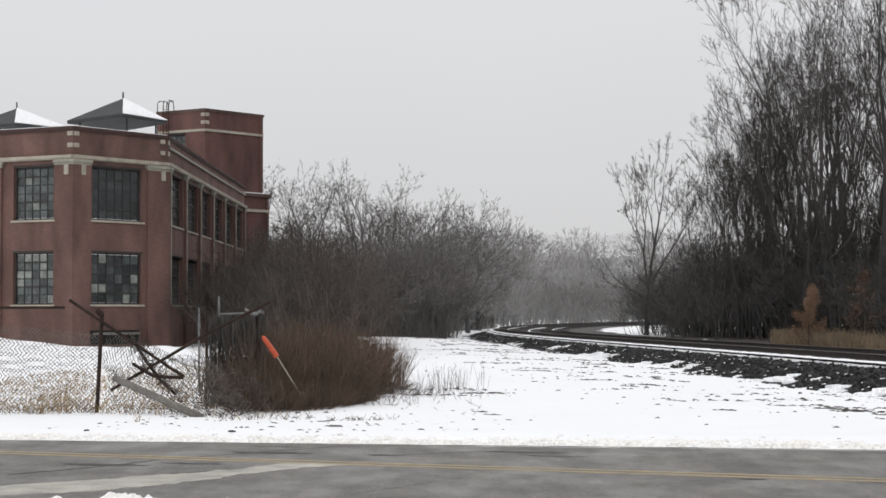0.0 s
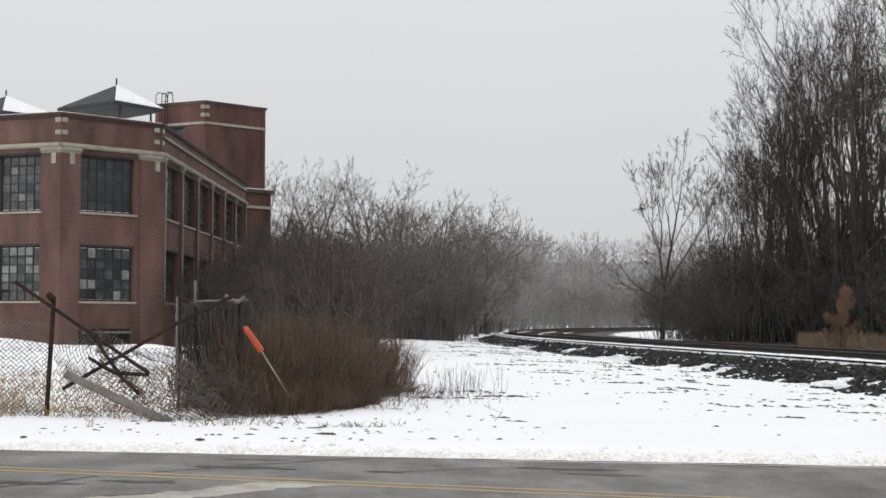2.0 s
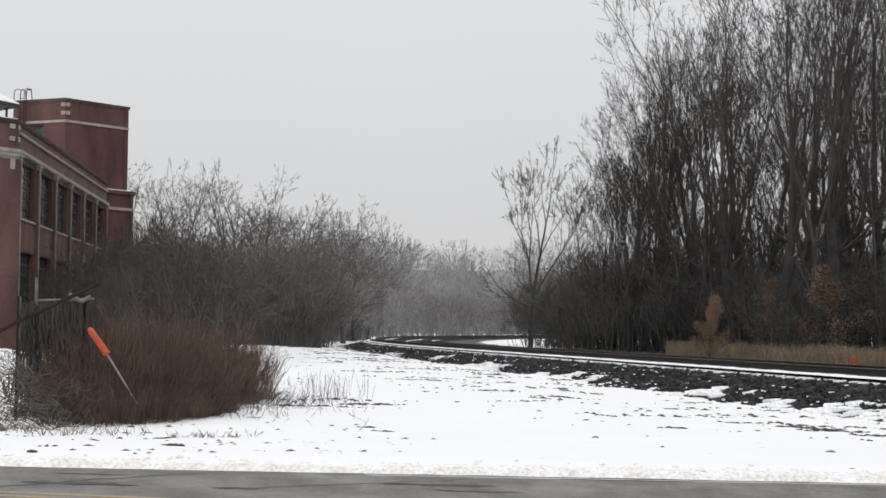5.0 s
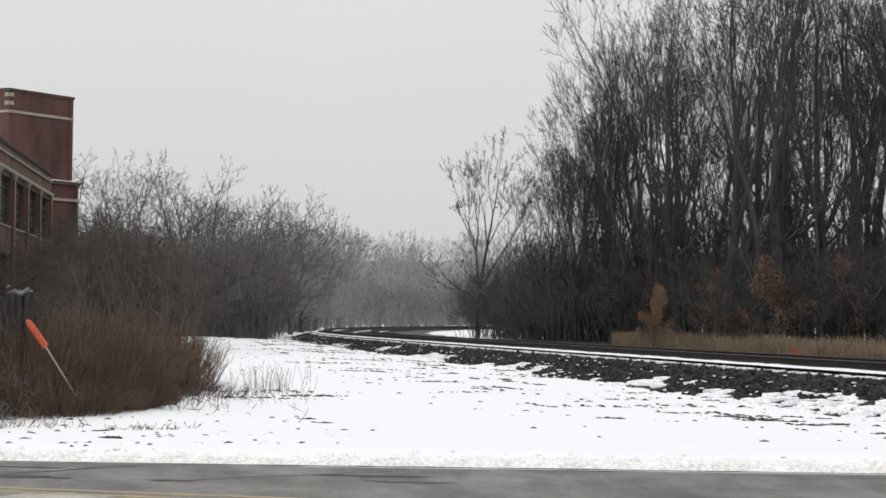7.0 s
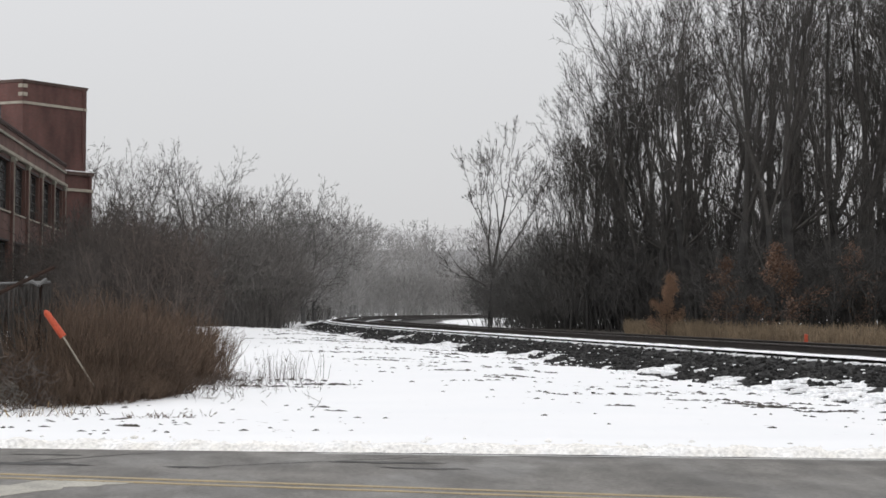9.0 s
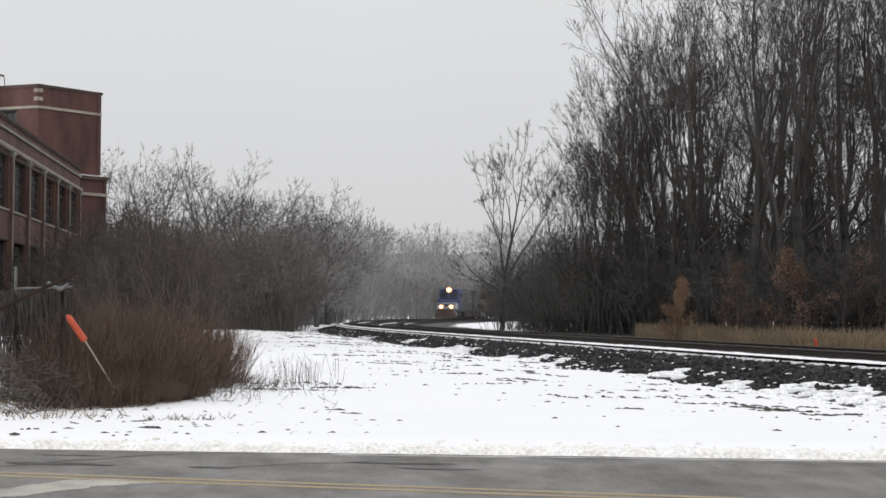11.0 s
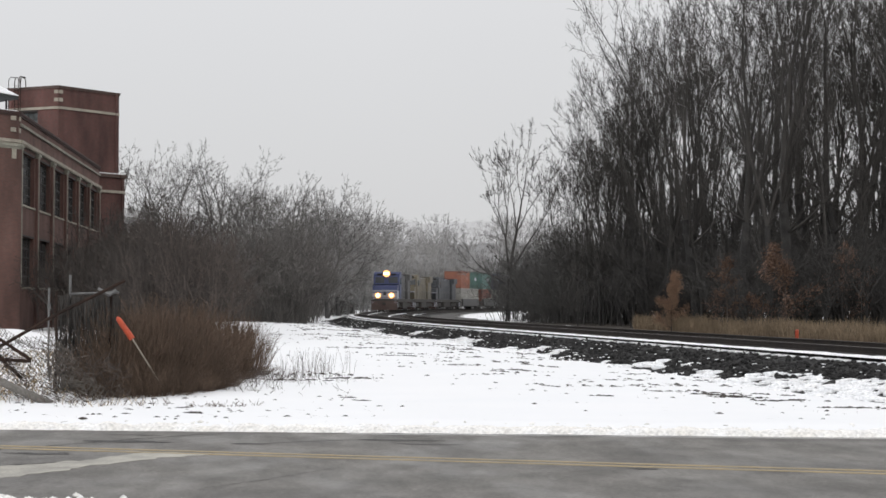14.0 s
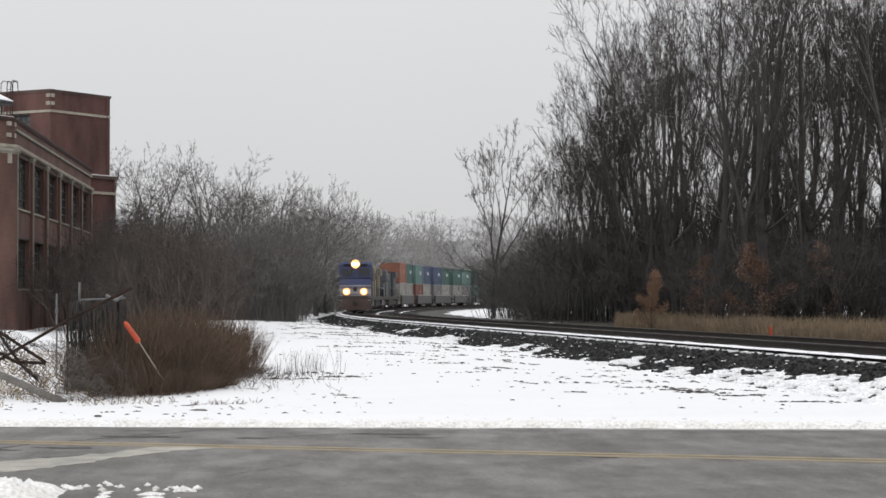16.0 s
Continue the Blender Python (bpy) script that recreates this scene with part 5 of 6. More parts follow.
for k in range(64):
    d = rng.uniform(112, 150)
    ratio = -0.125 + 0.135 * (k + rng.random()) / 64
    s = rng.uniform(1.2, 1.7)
    shrub((("dull", "greybrush", "greybrush", "greybrush")[k % 4] if ratio < -0.045 else "softhazebrush", int(rng.integers(3))), min(ratio * d, RAIL_XY[np.argmin(np.abs(RAIL_XY[:220, 1] - d)), 0] - 6.9), d, rng.uniform(0, 360), (s, s, s * rng.uniform(0.8, 1.15)) if k % 4 == 0 and ratio < -0.045 else (1.0, 1.0, rng.uniform(0.85, 1.2)), "dense grey-brown brush along the railway bend", group="brush along the bend")
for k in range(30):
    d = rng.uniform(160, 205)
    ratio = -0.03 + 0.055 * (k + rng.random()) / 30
    shrub(("hazybrush", int(rng.integers(3))), min(ratio * d, RAIL_XY[np.argmin(np.abs(RAIL_XY[:260, 1] - d)), 0] - 7.6), d, rng.uniform(0, 360), rng.uniform(0.9, 1.3), "brush beside the railway bend, paled for haze", group="brush along the bend")
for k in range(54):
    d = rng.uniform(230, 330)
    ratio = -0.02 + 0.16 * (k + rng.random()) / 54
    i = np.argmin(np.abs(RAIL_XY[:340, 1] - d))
    shrub(("hazybrush", int(rng.integers(3))), min(ratio * d, RAIL_XY[i, 0] - 6), d, rng.uniform(0, 360), rng.uniform(1.0, 1.35), "brush in the misty distance, paled for haze", group="brush along the bend")
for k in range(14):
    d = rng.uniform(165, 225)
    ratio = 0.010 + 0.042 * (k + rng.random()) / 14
    plant(("hazy", int(rng.integers(3))), min(ratio * d, RAIL_XY[np.argmin(np.abs(RAIL_XY[:280, 1] - d)), 0] - 6.0), d, rng.uniform(0, 360), (0.98 - 0.3 * k / 14) * d / 195, "bare tree standing over the railway bend, paled for haze", group=LEFT)
# brush before the factory's side wall
for k in range(46):
    d = rng.uniform(62, 108)
    x = max(d * rng.uniform(-0.128, -0.07), -11.3)
    s = rng.uniform(0.8, 1.25)
    shrub((("black", "black", "dull")[k % 3], int(rng.integers(3))), x, d, rng.uniform(0, 360), (s * 0.9, s * 0.9, s * rng.uniform(0.95, 1.3)), "tangled bare brush against the factory wall", group="brush by the factory")
for k in range(16):
    d = 80 + 28 * (k + rng.random()) / 16
    s = rng.uniform(0.95, 1.25)
    shrub(("black", int(rng.integers(3))), -12.0 + rng.uniform(0, 2.2), d, rng.uniform(0, 360), (s * 0.8, s * 0.8, s * rng.uniform(0.95, 1.2)), "dark tangled brush grown up against the factory wall", group="brush by the factory")
for k in range(9):
    d = rng.uniform(78, 112)
    plant(("mid", int(rng.integers(5))), max(-0.128 * d, -11.5) + rng.uniform(0, 3.0), d, rng.uniform(0, 360), rng.uniform(0.42, 0.6), "small bare tree by the factory wall", group="small trees by the factory")

# the far wooded hill, haze put into its colour; a paler layer added behind
for d, rise, material, label, seed in ((520, 20.5, FAR_WOOD, "wooded rise beyond the bend, greyed for haze", 2), (760, 40, MIST_WOOD, "pale hill layer added to soften the hazy skyline", 5)):
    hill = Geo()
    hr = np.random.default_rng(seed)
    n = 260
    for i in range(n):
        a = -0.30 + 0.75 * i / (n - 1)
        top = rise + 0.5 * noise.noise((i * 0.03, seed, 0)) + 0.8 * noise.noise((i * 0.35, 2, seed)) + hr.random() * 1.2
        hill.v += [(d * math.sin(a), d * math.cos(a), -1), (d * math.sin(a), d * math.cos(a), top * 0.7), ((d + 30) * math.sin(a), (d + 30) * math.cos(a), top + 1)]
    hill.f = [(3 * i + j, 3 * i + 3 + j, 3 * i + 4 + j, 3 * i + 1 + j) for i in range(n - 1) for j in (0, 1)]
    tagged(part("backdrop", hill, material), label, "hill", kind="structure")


# ---- brown bush, weeds, grass and dead leaves ----
for k, (x, y, s, h) in enumerate((
    (-3.5, 25.9, 0.55, 0.6), (-2.9, 25.8, 0.6, 0.62), (-2.4, 26, 0.55, 0.5), (-2, 26.4, 0.45, 0.42), (-2, 26.8, 0.4, 0.3), (-3.2, 26.6, 0.85, 1.1), (-2.55, 26.8, 0.85, 1), (-2, 27.3, 0.7, 0.8), (-1.85, 27.6, 0.45, 0.36),
    (-3.7, 27.8, 0.95, 1.25), (-2.9, 27.9, 1, 1.28), (-2.2, 28.3, 0.9, 1.1), (-2, 28.7, 0.6, 0.68), (-1.6, 28.6, 0.4, 0.26), (-3.6, 29.4, 1.1, 1.32), (-2.7, 29.7, 1.1, 1.28), (-2.75, 30, 0.9, 1.25), (-2.2, 30.4, 0.6, 0.85), (-1.8, 30.2, 0.45, 0.24),
    (-3.2, 31.6, 1.3, 1.3), (-2.2, 32, 1.2, 1.2), (-2.3, 32.4, 0.8, 1.2), (-1.75, 32.4, 0.55, 0.6), (-1.4, 31.6, 0.4, 0.18), (-1.3, 33.4, 0.6, 0.24), (-2.6, 34.2, 1.2, 1.3), (-1.9, 34.6, 0.9, 1.12), (-1.55, 36.2, 0.8, 1))):
    shrub(("brown", k % 4), x, y, 77 * k, (s, s, h), "dense red-brown thicket of thin bare stems", group="brown thicket by the fence")


def stalks(spots, name, label, material, height, thin, lean, seed, kind="stuff", category="weeds"):
    r = np.random.default_rng(seed)
    segs = []
    for x, y, k in spots:
        p = Vector((x, y, land(x, y) - 0.02))
        d = Vector((r.normal() * lean, r.normal() * lean, 1)).normalized()
        h = height * k * r.uniform(0.5, 1.1)
        q = p + d * h * 0.6
        e = q + (d + Vector(r.normal(size=3)) * 0.25).normalized() * h * 0.4
        segs += [(*p, *q, thin, thin * 0.8), (*q, *e, thin * 0.8, thin * 0.4)]
        if r.random() < 0.4:
            e2 = q + (d + Vector(r.normal(size=3)) * 0.5).normalized() * h * 0.3
            segs.append((*q, *e2, thin * 0.7, thin * 0.3))
    return tagged(part(name, sticks(segs, 3, name, material), None), label, category, kind=kind)


r2 = np.random.default_rng(31)
stalks([(0.05 + r2.normal() * 0.5, 33.6 + r2.normal() * 1.3, 1) for _ in range(85)], "dry_weeds", "dry weed stalks standing in the snow", DULL_STEM, 0.62, 0.003, 0.16, 1)
stalks([(-1.6 + abs(r2.normal()) * 0.85, 31.0 + r2.normal() * 1.9, 0.5) for _ in range(620)], "dry_weeds", "low dry weeds at the thicket's edge", DULL_STEM, 0.55, 0.0032, 0.75, 2)
stalks([(x, 24.9 - 0.33 * (x + 6.1) + r2.normal() * 0.22, 1) for x in r2.uniform(-10.5, -2.6, 130)], "verge_grass", "dead grass along the fence foot", STRAW, 0.22, 0.004, 0.6, 3)
stalks([(x, 25.0 - 0.33 * (x + 6.1) + r2.normal() * 0.3, 1) for x in r2.uniform(-10.5, -2.2, 420)], "verge_weeds", "brown weeds along the fence foot", BROWN_TWIG, 0.20, 0.0035, 0.6, 4)
stalks([(-7.2 + r2.normal() * 0.25, 26.3 + r2.normal() * 0.5, 1) for _ in range(120)], "dry_grass", "pale dry grass behind the fence", STRAW, 0.55, 0.004, 0.35, 5)
stalks([(-1.35 + r2.normal() * 0.28, 23.2 + r2.normal() * 0.12, 1) for _ in range(70)], "low_weeds", "small red-brown weeds in the snow", BROWN_TWIG, 0.14, 0.004, 0.9, 6)
stalks([(-5.0 + r2.normal() * 0.04, 22.9 + r2.normal() * 0.03, 1) for _ in range(10)], "grass_tuft", "small grass tuft in the snow", STRAW, 0.2, 0.004, 0.4, 7)
stalks([(-2.45 + r2.normal() * 0.4, 40 + r2.normal() * 2.0, 0.9) for _ in range(900)], "dry_grass", "straw-coloured grass behind the thicket", STRAW, 0.9, 0.007, 0.2, 8)

stalks([(-3.8 - 8 * r2.random(), 26.5 + 22 * r2.random() ** 1.6, 1) for _ in range(4000)], "yard_grass", "dead grass blades through the yard's snow", STRAW, 0.20, 0.0065, 0.8, 10)
base = []
for _ in range(4500):
    d = 106 + 26 * r2.random()
    x = d * r2.uniform(-0.125, 0.012)
    i = np.argmin(np.abs(RAIL_XY[:200, 1] - d))
    base.append((min(x, RAIL_XY[i, 0] - 5.2), d + 4 * r2.random(), r2.uniform(0.6, 1.3)))
for _ in range(2500):
    d = 140 + 60 * r2.random()
    i = np.argmin(np.abs(RAIL_XY[:300, 1] - d))
    base.append((RAIL_XY[i, 0] - 5 - 7 * r2.random(), d, r2.uniform(0.6, 1.3)))
stalks(base, "rank_weeds", "rank grey-brown weeds at the foot of the brush", BASE_STALK, 2.4, 0.016, 0.22, 12)
grass = []
while len(grass) < 15000:
    y = r2.uniform(46, 92)
    x = inner_edge(y) + 0.3 + abs(r2.normal()) * 3.0
    if x / y > 0.215:
        grass.append((x, y, 0.75 + 0.25 * noise.noise((x * 0.4, y * 0.4, 0))))
stalks(grass, "reed_grass", "tall tawny dry grass before the wood", REED, 1.15, 0.007, 0.16, 9, category="grass")


def leafy(x, y, h, w, seed, label, dense=5, leaf=OAK_LEAF):
    """A young oak that kept its dead leaves."""
    r = np.random.default_rng(seed)
    ob = tagged(new("oak_sapling"), label, "sapling")
    trunk, crown = grow_tree(seed=seed, height=h, clear=0.12, counts=(13, 5), ratio=(0.5, 0.5), spread=(40, 75), trunk_r=0.05, wander=0.06, thin=0.008)
    part("trunk", bole_mesh(trunk, 6, "trunk", DULL_STEM), None, ob)
    tagged(part("branch_clump", sticks(crown, 3, "branches", DULL_STEM), None, ob), kind="stuff")
    pts = []
    for c in crown:
        for _ in range(dense):
            u = r.random()
            pts.append([c[i] + (c[i + 3] - c[i]) * u + r.normal() * 0.12 for i in range(3)])
    tagged(part("leaves", leaves_mesh(pts, 0.04, "leaves", leaf, r), None, ob, "rust-brown dead leaves"), kind="stuff")
    ob.matrix_basis = pose(x, y, land(x, y), 0, 0, seed * 31) @ Matrix.Diagonal((w, w, 1, 1))


leafy(17.4, 72.5, 3.2, 0.75, 41, "young oak with faded rust-brown dead leaves", 26, PALE_LEAF)
leafy(18.9, 68.0, 3.6, 0.9, 42, "thin young oak with faded dead leaves", 7)
leafy(21.2, 66.5, 4.2, 1.3, 43, "broad young oak with rust-brown dead leaves", 11)
leafy(24.6, 69.0, 4.4, 1.0, 44, "young oak with faded dead leaves in the wood", 5)

stub = tagged(new("marker_stub"), "short orange marker post in the dry grass", "marker")
part("tube", Geo().tube((18.5, 56.6, land(18.5, 56.6) - 0.1), (18.5, 56.6, 0.70), 0.07, n=10), ORANGE, stub)
part("cap", Geo().tube((18.5, 56.6, 0.702), (18.5, 56.6, 0.74), 0.075, 0.04, n=10), ORANGE, stub)

# ---- the broken fence ----
FY = 25.0


def fence_y(x):
    return FY - 0.30 * (x + 6.13)


vr0 = np.random.default_rng(50)
fence = tagged(new("chain_link_fence"), "broken rusty chain-link fence with fallen rails", "fence")
FZ = 0.10
part("post", Geo().tube((-6.13, 25.0, FZ - 0.1), (-6.05, 25.05, 1.92), 0.036, n=8), RUST_PIPE, fence)
part("post", Geo().tube((-9.9, fence_y(-9.9), FZ - 0.1), (-9.9, fence_y(-9.9), 1.95), 0.036, n=8), RUST_PIPE, fence)
part("post_cap", Geo().tube((-6.06, 25.05, 1.90), (-6.14, 25.05, 1.98), 0.06, 0.05, n=8), RUST_PIPE, fence)
part("top_rail", Geo().tube((-10.6, fence_y(-10.6), 2.05), (-6.75, 25.15, 2.03), 0.024, n=6), RUST_PIPE, fence)
part("fallen_rail", Geo().tube((-6.62, 25.0, 2.16), (-4.54, 24.75, 0.80), 0.029, n=8), RUST_PIPE, fence)
part("fallen_rail", Geo().pipe([(-5.82, 24.7, 0.57), (-4.2, 25.2, 1.55), (-3.12, 25.6, 2.12)], 0.029), RUST_PIPE, fence)
part("fallen_rail", Geo().pipe([(-4.54, 24.75, 0.78), (-5.05, 24.7, 0.81), (-5.45, 24.8, 1.03)], 0.030), RUST_PIPE, fence)
part("bent_rail", Geo().pipe([(-5.48, 24.95, 1.45), (-5.25, 24.9, 1.1), (-4.95, 24.85, 0.72), (-4.7, 24.8, 0.50)], 0.03), RUST_PIPE, fence)


def mesh_panel(p00, p10, p11, p01, cell, name, sag, seed, r=0.0045):
    """Chain-link wire: two sets of crossing slanted wires over a four-cornered, sagging panel."""
    g = np.random.default_rng(seed)
    p00, p10, p11, p01 = (Vector(p) for p in (p00, p10, p11, p01))
    width, height = (p10 - p00).length, (p01 - p00).length
    nu, nv = max(int(width / cell), 2), max(int(height / cell), 2)

    def at(i, j):
        u, v = min(max(i / nu, 0), 1), j / nv
        p = (p00.lerp(p10, u)).lerp(p01.lerp(p11, u), v)
        w = noise.noise((u * 3 + seed, v * 3, 0.5)) * sag
        return p + Vector((w * 0.6, w, w * 0.7))

    segs = []
    for i in range(-nv, nu + 1):
        for j in range(nv):
            for a, b in ((i + j, i + j + 1), (i + nv - j, i + nv - j - 1)):
                if 0 <= a <= nu and 0 <= b <= nu:
                    segs.append((*at(a, j), *at(b, j + 1), r, r))
    return sticks(segs, 3, name, WIRE)


part("wire_mesh", mesh_panel((-10.6, fence_y(-10.6), FZ + 0.03), (-6.1, 25.02, FZ + 0.03), (-6.06, 25.05, 1.55), (-10.6, fence_y(-10.6), 1.93), 0.085, "wire_mesh", 0.06, 1), None, fence, "grey chain-link wire")
part("wire_mesh", mesh_panel((-6.1, 25.0, FZ + 0.03), (-3.3, 24.9, FZ + 0.05), (-4.3, 25.6, 1.12), (-6.05, 25.1, 1.5), 0.085, "wire_mesh", 0.22, 2), None, fence, "slumped chain-link wire")
part("wire_mesh", mesh_panel((-4.9, 24.75, 0.15), (-3.45, 24.8, 0.12), (-4.1, 25.3, 0.9), (-5.6, 24.9, 0.95), 0.10, "wire_mesh", 0.35, 3), None, fence, "crumpled chain-link wire")

tangle = []
for _ in range(260):
    u = vr0.random()
    p = Vector((-5.5, 24.95, 1.45)).lerp(Vector((-4.6, 24.8, 0.35)), u) + Vector(vr0.normal(size=3)) * 0.06
    q = p + Vector((vr0.normal() * 0.09, vr0.normal() * 0.05, vr0.normal() * 0.12))
    tangle.append((*p, *q, 0.006, 0.004))
for _ in range(420):
    x = vr0.uniform(-4.4, -3.0)
    p = Vector((x, 25.2 + vr0.normal() * 0.25, vr0.uniform(0.1, 1.0 - 0.45 * abs(x + 3.9))))
    q = p + Vector((vr0.normal() * 0.12, vr0.normal() * 0.05, vr0.normal() * 0.10 + 0.05))
    tangle.append((*p, *q, 0.005, 0.003))
part("dead_vine", sticks(tangle, 3, "dead_vine", DULL_STEM), None, fence, "dead vine tangled in the wire")

log = Geo()
log.tube((-5.72, 24.5, 0.80), (-4.12, 24.2, 0.10), 0.060, 0.066, n=10)
tagged(part("fallen_pole", log, GREY_WOOD, smooth=True), "fallen grey weathered pole leaning in the wire", "pole")

gate = tagged(new("old_gate"), "derelict gate frame grown over with vines", "gate")
for x, y, z0, z1, r, m in ((-4.30, 27.4, 0.0, 2.25, 0.024, GALV), (-3.55, 27.2, 0.0, 1.92, 0.032, RUST_PIPE), (-4.42, 26.6, 0.0, 1.95, 0.02, RUST_PIPE)):
    part("post", Geo().tube((x, y, z0), (x, y, z1), r, n=8), m, gate)
part("top_bar", Geo().tube((-4.32, 27.4, 1.90), (-3.4, 27.2, 1.93), 0.022), GALV, gate)
part("latch_bar", Geo().pipe([(-3.75, 27.0, 2.0), (-3.55, 27.0, 1.88), (-3.45, 27.1, 1.97)], 0.03), GALV, gate)
vr = np.random.default_rng(51)
vines = []
for _ in range(170):
    x, y = vr.uniform(-4.5, -3.4), 27.2 + vr.normal() * 0.15
    p = Vector((x, y, 1.9 - vr.random() * 0.1))
    for _ in range(5):
        q = p + Vector((vr.normal() * 0.05, vr.normal() * 0.05, -0.36))
        vines.append((*p, *q, 0.007, 0.006))
        p = q
part("vine_curtain", sticks(vines, 3, "vine_curtain", TWIG), None, gate, "dry hanging vines")
post = tagged(part("thin_post", Geo().tube((-5.4, 32.0, 0.0), (-5.4, 32.0, 2.05), 0.022, n=8).box(-5.43, -5.37, 31.97, 32.03, 1.6, 1.72), GALV), "thin grey steel post in the yard", "post")

marker = tagged(new("cable_marker"), "leaning orange-topped cable marker in the thicket", "marker")
m0, m1, m2 = Vector((-2.55, 25.75, 0.40)), Vector((-3.0, 25.75, 1.12)), Vector((-3.24, 25.75, 1.46))
part("shaft", Geo().tube(m0, m1, 0.013, n=8), STONE, marker, "grimy white shaft")
part("sleeve", Geo().tube(m1, m2, 0.052, 0.046, n=12), ORANGE, marker, "orange sleeve")
part("tip", Geo().tube(m2, m2 + (m2 - m1).normalized() * 0.05, 0.046, 0.015, n=12), ORANGE, marker)

# old snow banked up in the yard behind the fence
bank = Geo()
nx, ny = 70, 26
for j in range(ny):
    for i in range(nx):
        x, y = -30 + 22.5 * i / (nx - 1), 44 + 24 * j / (ny - 1)
        f = math.sin(math.pi * j / (ny - 1)) * min(1, (nx - 1 - i) / 10) * min(1, i / 6)
        hgt = 0.78 + 0.35 * noise.noise((x * 0.25, y * 0.2, 8)) - 0.02 * max(0, x + 18) ** 1.5
        bank.v.append((x, y, land(x, y) - 0.05 + max(hgt, 0.0) * max(f, 0)))
bank.f = [(j * nx + i, j * nx + i + 1, (j + 1) * nx + i + 1, (j + 1) * nx + i) for j in range(ny - 1) for i in range(nx - 1)]
tagged(part("snow_bank", bank, SNOW, smooth=True), "low bank of old snow in the factory yard", "snow", kind="stuff")


# ---- the train ----
def locomotive(body, nose_low, cab_colour, lit, label):
    """A six-axle diesel, its front towards -y, its wheels' foot at z = 0."""
    ob = tagged(new("locomotive"), label, "locomotive", "diesel locomotives of the train")
    half = 9.1
    part("underframe", Geo().box(-1.52, 1.52, -half, half, 1.05, 1.42, bevel=0.15), UNDERFRAME, ob)
    part("pilot", Geo().add([(-1.45, -half - 0.15, 0.15), (1.45, -half - 0.15, 0.15), (1.5, -half + 0.02, 1.3), (-1.5, -half + 0.02, 1.3), (-1.45, -half + 0.7, 0.15), (1.45, -half + 0.7, 0.15), (1.5, -half + 0.7, 1.3), (-1.5, -half + 0.7, 1.3)], [(0, 1, 2, 3), (1, 5, 6, 2), (4, 0, 3, 7), (5, 4, 7, 6), (3, 2, 6, 7), (0, 4, 5, 1)]), PILOT, ob, "dark snow plough pilot, reddened for the lamps' glow")
    part("coupler", Geo().box(-0.16, 0.16, -half - 0.55, -half - 0.1, 0.75, 1.02, bevel=0.05), UNDERFRAME, ob)
    nose = [(-half + 0.5, 1.43), (-half + 0.45, 2.35), (-half + 0.7, 2.95), (-half + 2.3, 3.05), (-half + 2.3, 1.43)]
    low = [(-half + 0.5, 1.43), (-half + 0.45, 2.35), (-half + 2.3, 2.35), (-half + 2.3, 1.43)]

    def side_prism(ring, w):
        k = len(ring)
        g = Geo()
        g.add([(-w, y, z) for y, z in ring] + [(w, y, z) for y, z in ring], [tuple(range(k)), tuple(range(2 * k - 1, k - 1, -1))] + [(i, k + i, k + (i + 1) % k, (i + 1) % k) for i in range(k)])
        return g

    part("nose", side_prism([(-half + 0.45, 2.353), (-half + 0.7, 2.95), (-half + 2.3, 3.05), (-half + 2.3, 2.353)], 1.42), cab_colour, ob)
    part("nose_front", side_prism(low, 1.44), nose_low, ob, "pale lower nose panel")
    part("nose_stripe", Geo().box(-1.445, 1.445, -half + 0.41, -half + 0.46, 2.30, 2.42), LOCO_WHITE, ob, "white stripe across the nose")
    for z in (1.55, 2.12, 2.21):
        part("nose_pinstripe", Geo().box(-1.445, 1.445, -half + 0.42, -half + 0.47, z, z + 0.035), cab_colour, ob)
    part("nose_emblem", Geo().tube((0, -half + 0.43, 2.02), (0, -half + 0.50, 2.02), 0.20, n=14), UNDERFRAME, ob, "dark round emblem")
    cab = part("cab", side_prism([(-half + 2.303, 1.43), (-half + 2.303, 3.06), (-half + 2.05, 3.10), (-half + 2.25, 4.30), (-half + 2.6, 4.55), (-half + 4.4, 4.55), (-half + 4.4, 1.43)], 1.5), cab_colour, ob)
    for x in (-1, 1):
        part("windshield", Geo().add([(x * 0.25, -half + 2.07, 3.25), (x * 1.3, -half + 2.07, 3.25), (x * 1.3, -half + 2.19, 3.95), (x * 0.25, -half + 2.19, 3.95), (x * 0.25, -half + 2.12, 3.25), (x * 1.3, -half + 2.12, 3.25), (x * 1.3, -half + 2.24, 3.95), (x * 0.25, -half + 2.24, 3.95)], [(0, 1, 2, 3), (4, 7, 6, 5), (0, 4, 5, 1), (3, 2, 6, 7)]), CAB_GLASS, cab)
        part("side_window", Geo().box(min(x * 1.49, x * 1.515), max(x * 1.49, x * 1.515), -half + 2.8, -half + 4.0, 3.1, 3.85), CAB_GLASS, cab)
    part("number_board", Geo().box(-1.1, -0.45, -half + 2.2, -half + 2.5, 4.14, 4.36), VOID, cab)
    part("number_board", Geo().box(0.45, 1.1, -half + 2.2, -half + 2.5, 4.14, 4.36), VOID, cab)
    part("hood", Geo().box(-0.95, 0.95, -half + 4.41, half - 4.6, 1.43, 4.25, bevel=0.12), body, ob)
    part("radiator_hood", Geo().box(-1.25, 1.25, half - 4.59, half - 1.4, 1.43, 4.35, bevel=0.2).box(-1.5, 1.5, half - 4.4, half - 1.6, 3.7, 4.45, bevel=0.2), body, ob)
    part("rear_hood", Geo().box(-0.95, 0.95, half - 1.39, half - 0.4, 1.43, 3.9, bevel=0.2), body, ob)
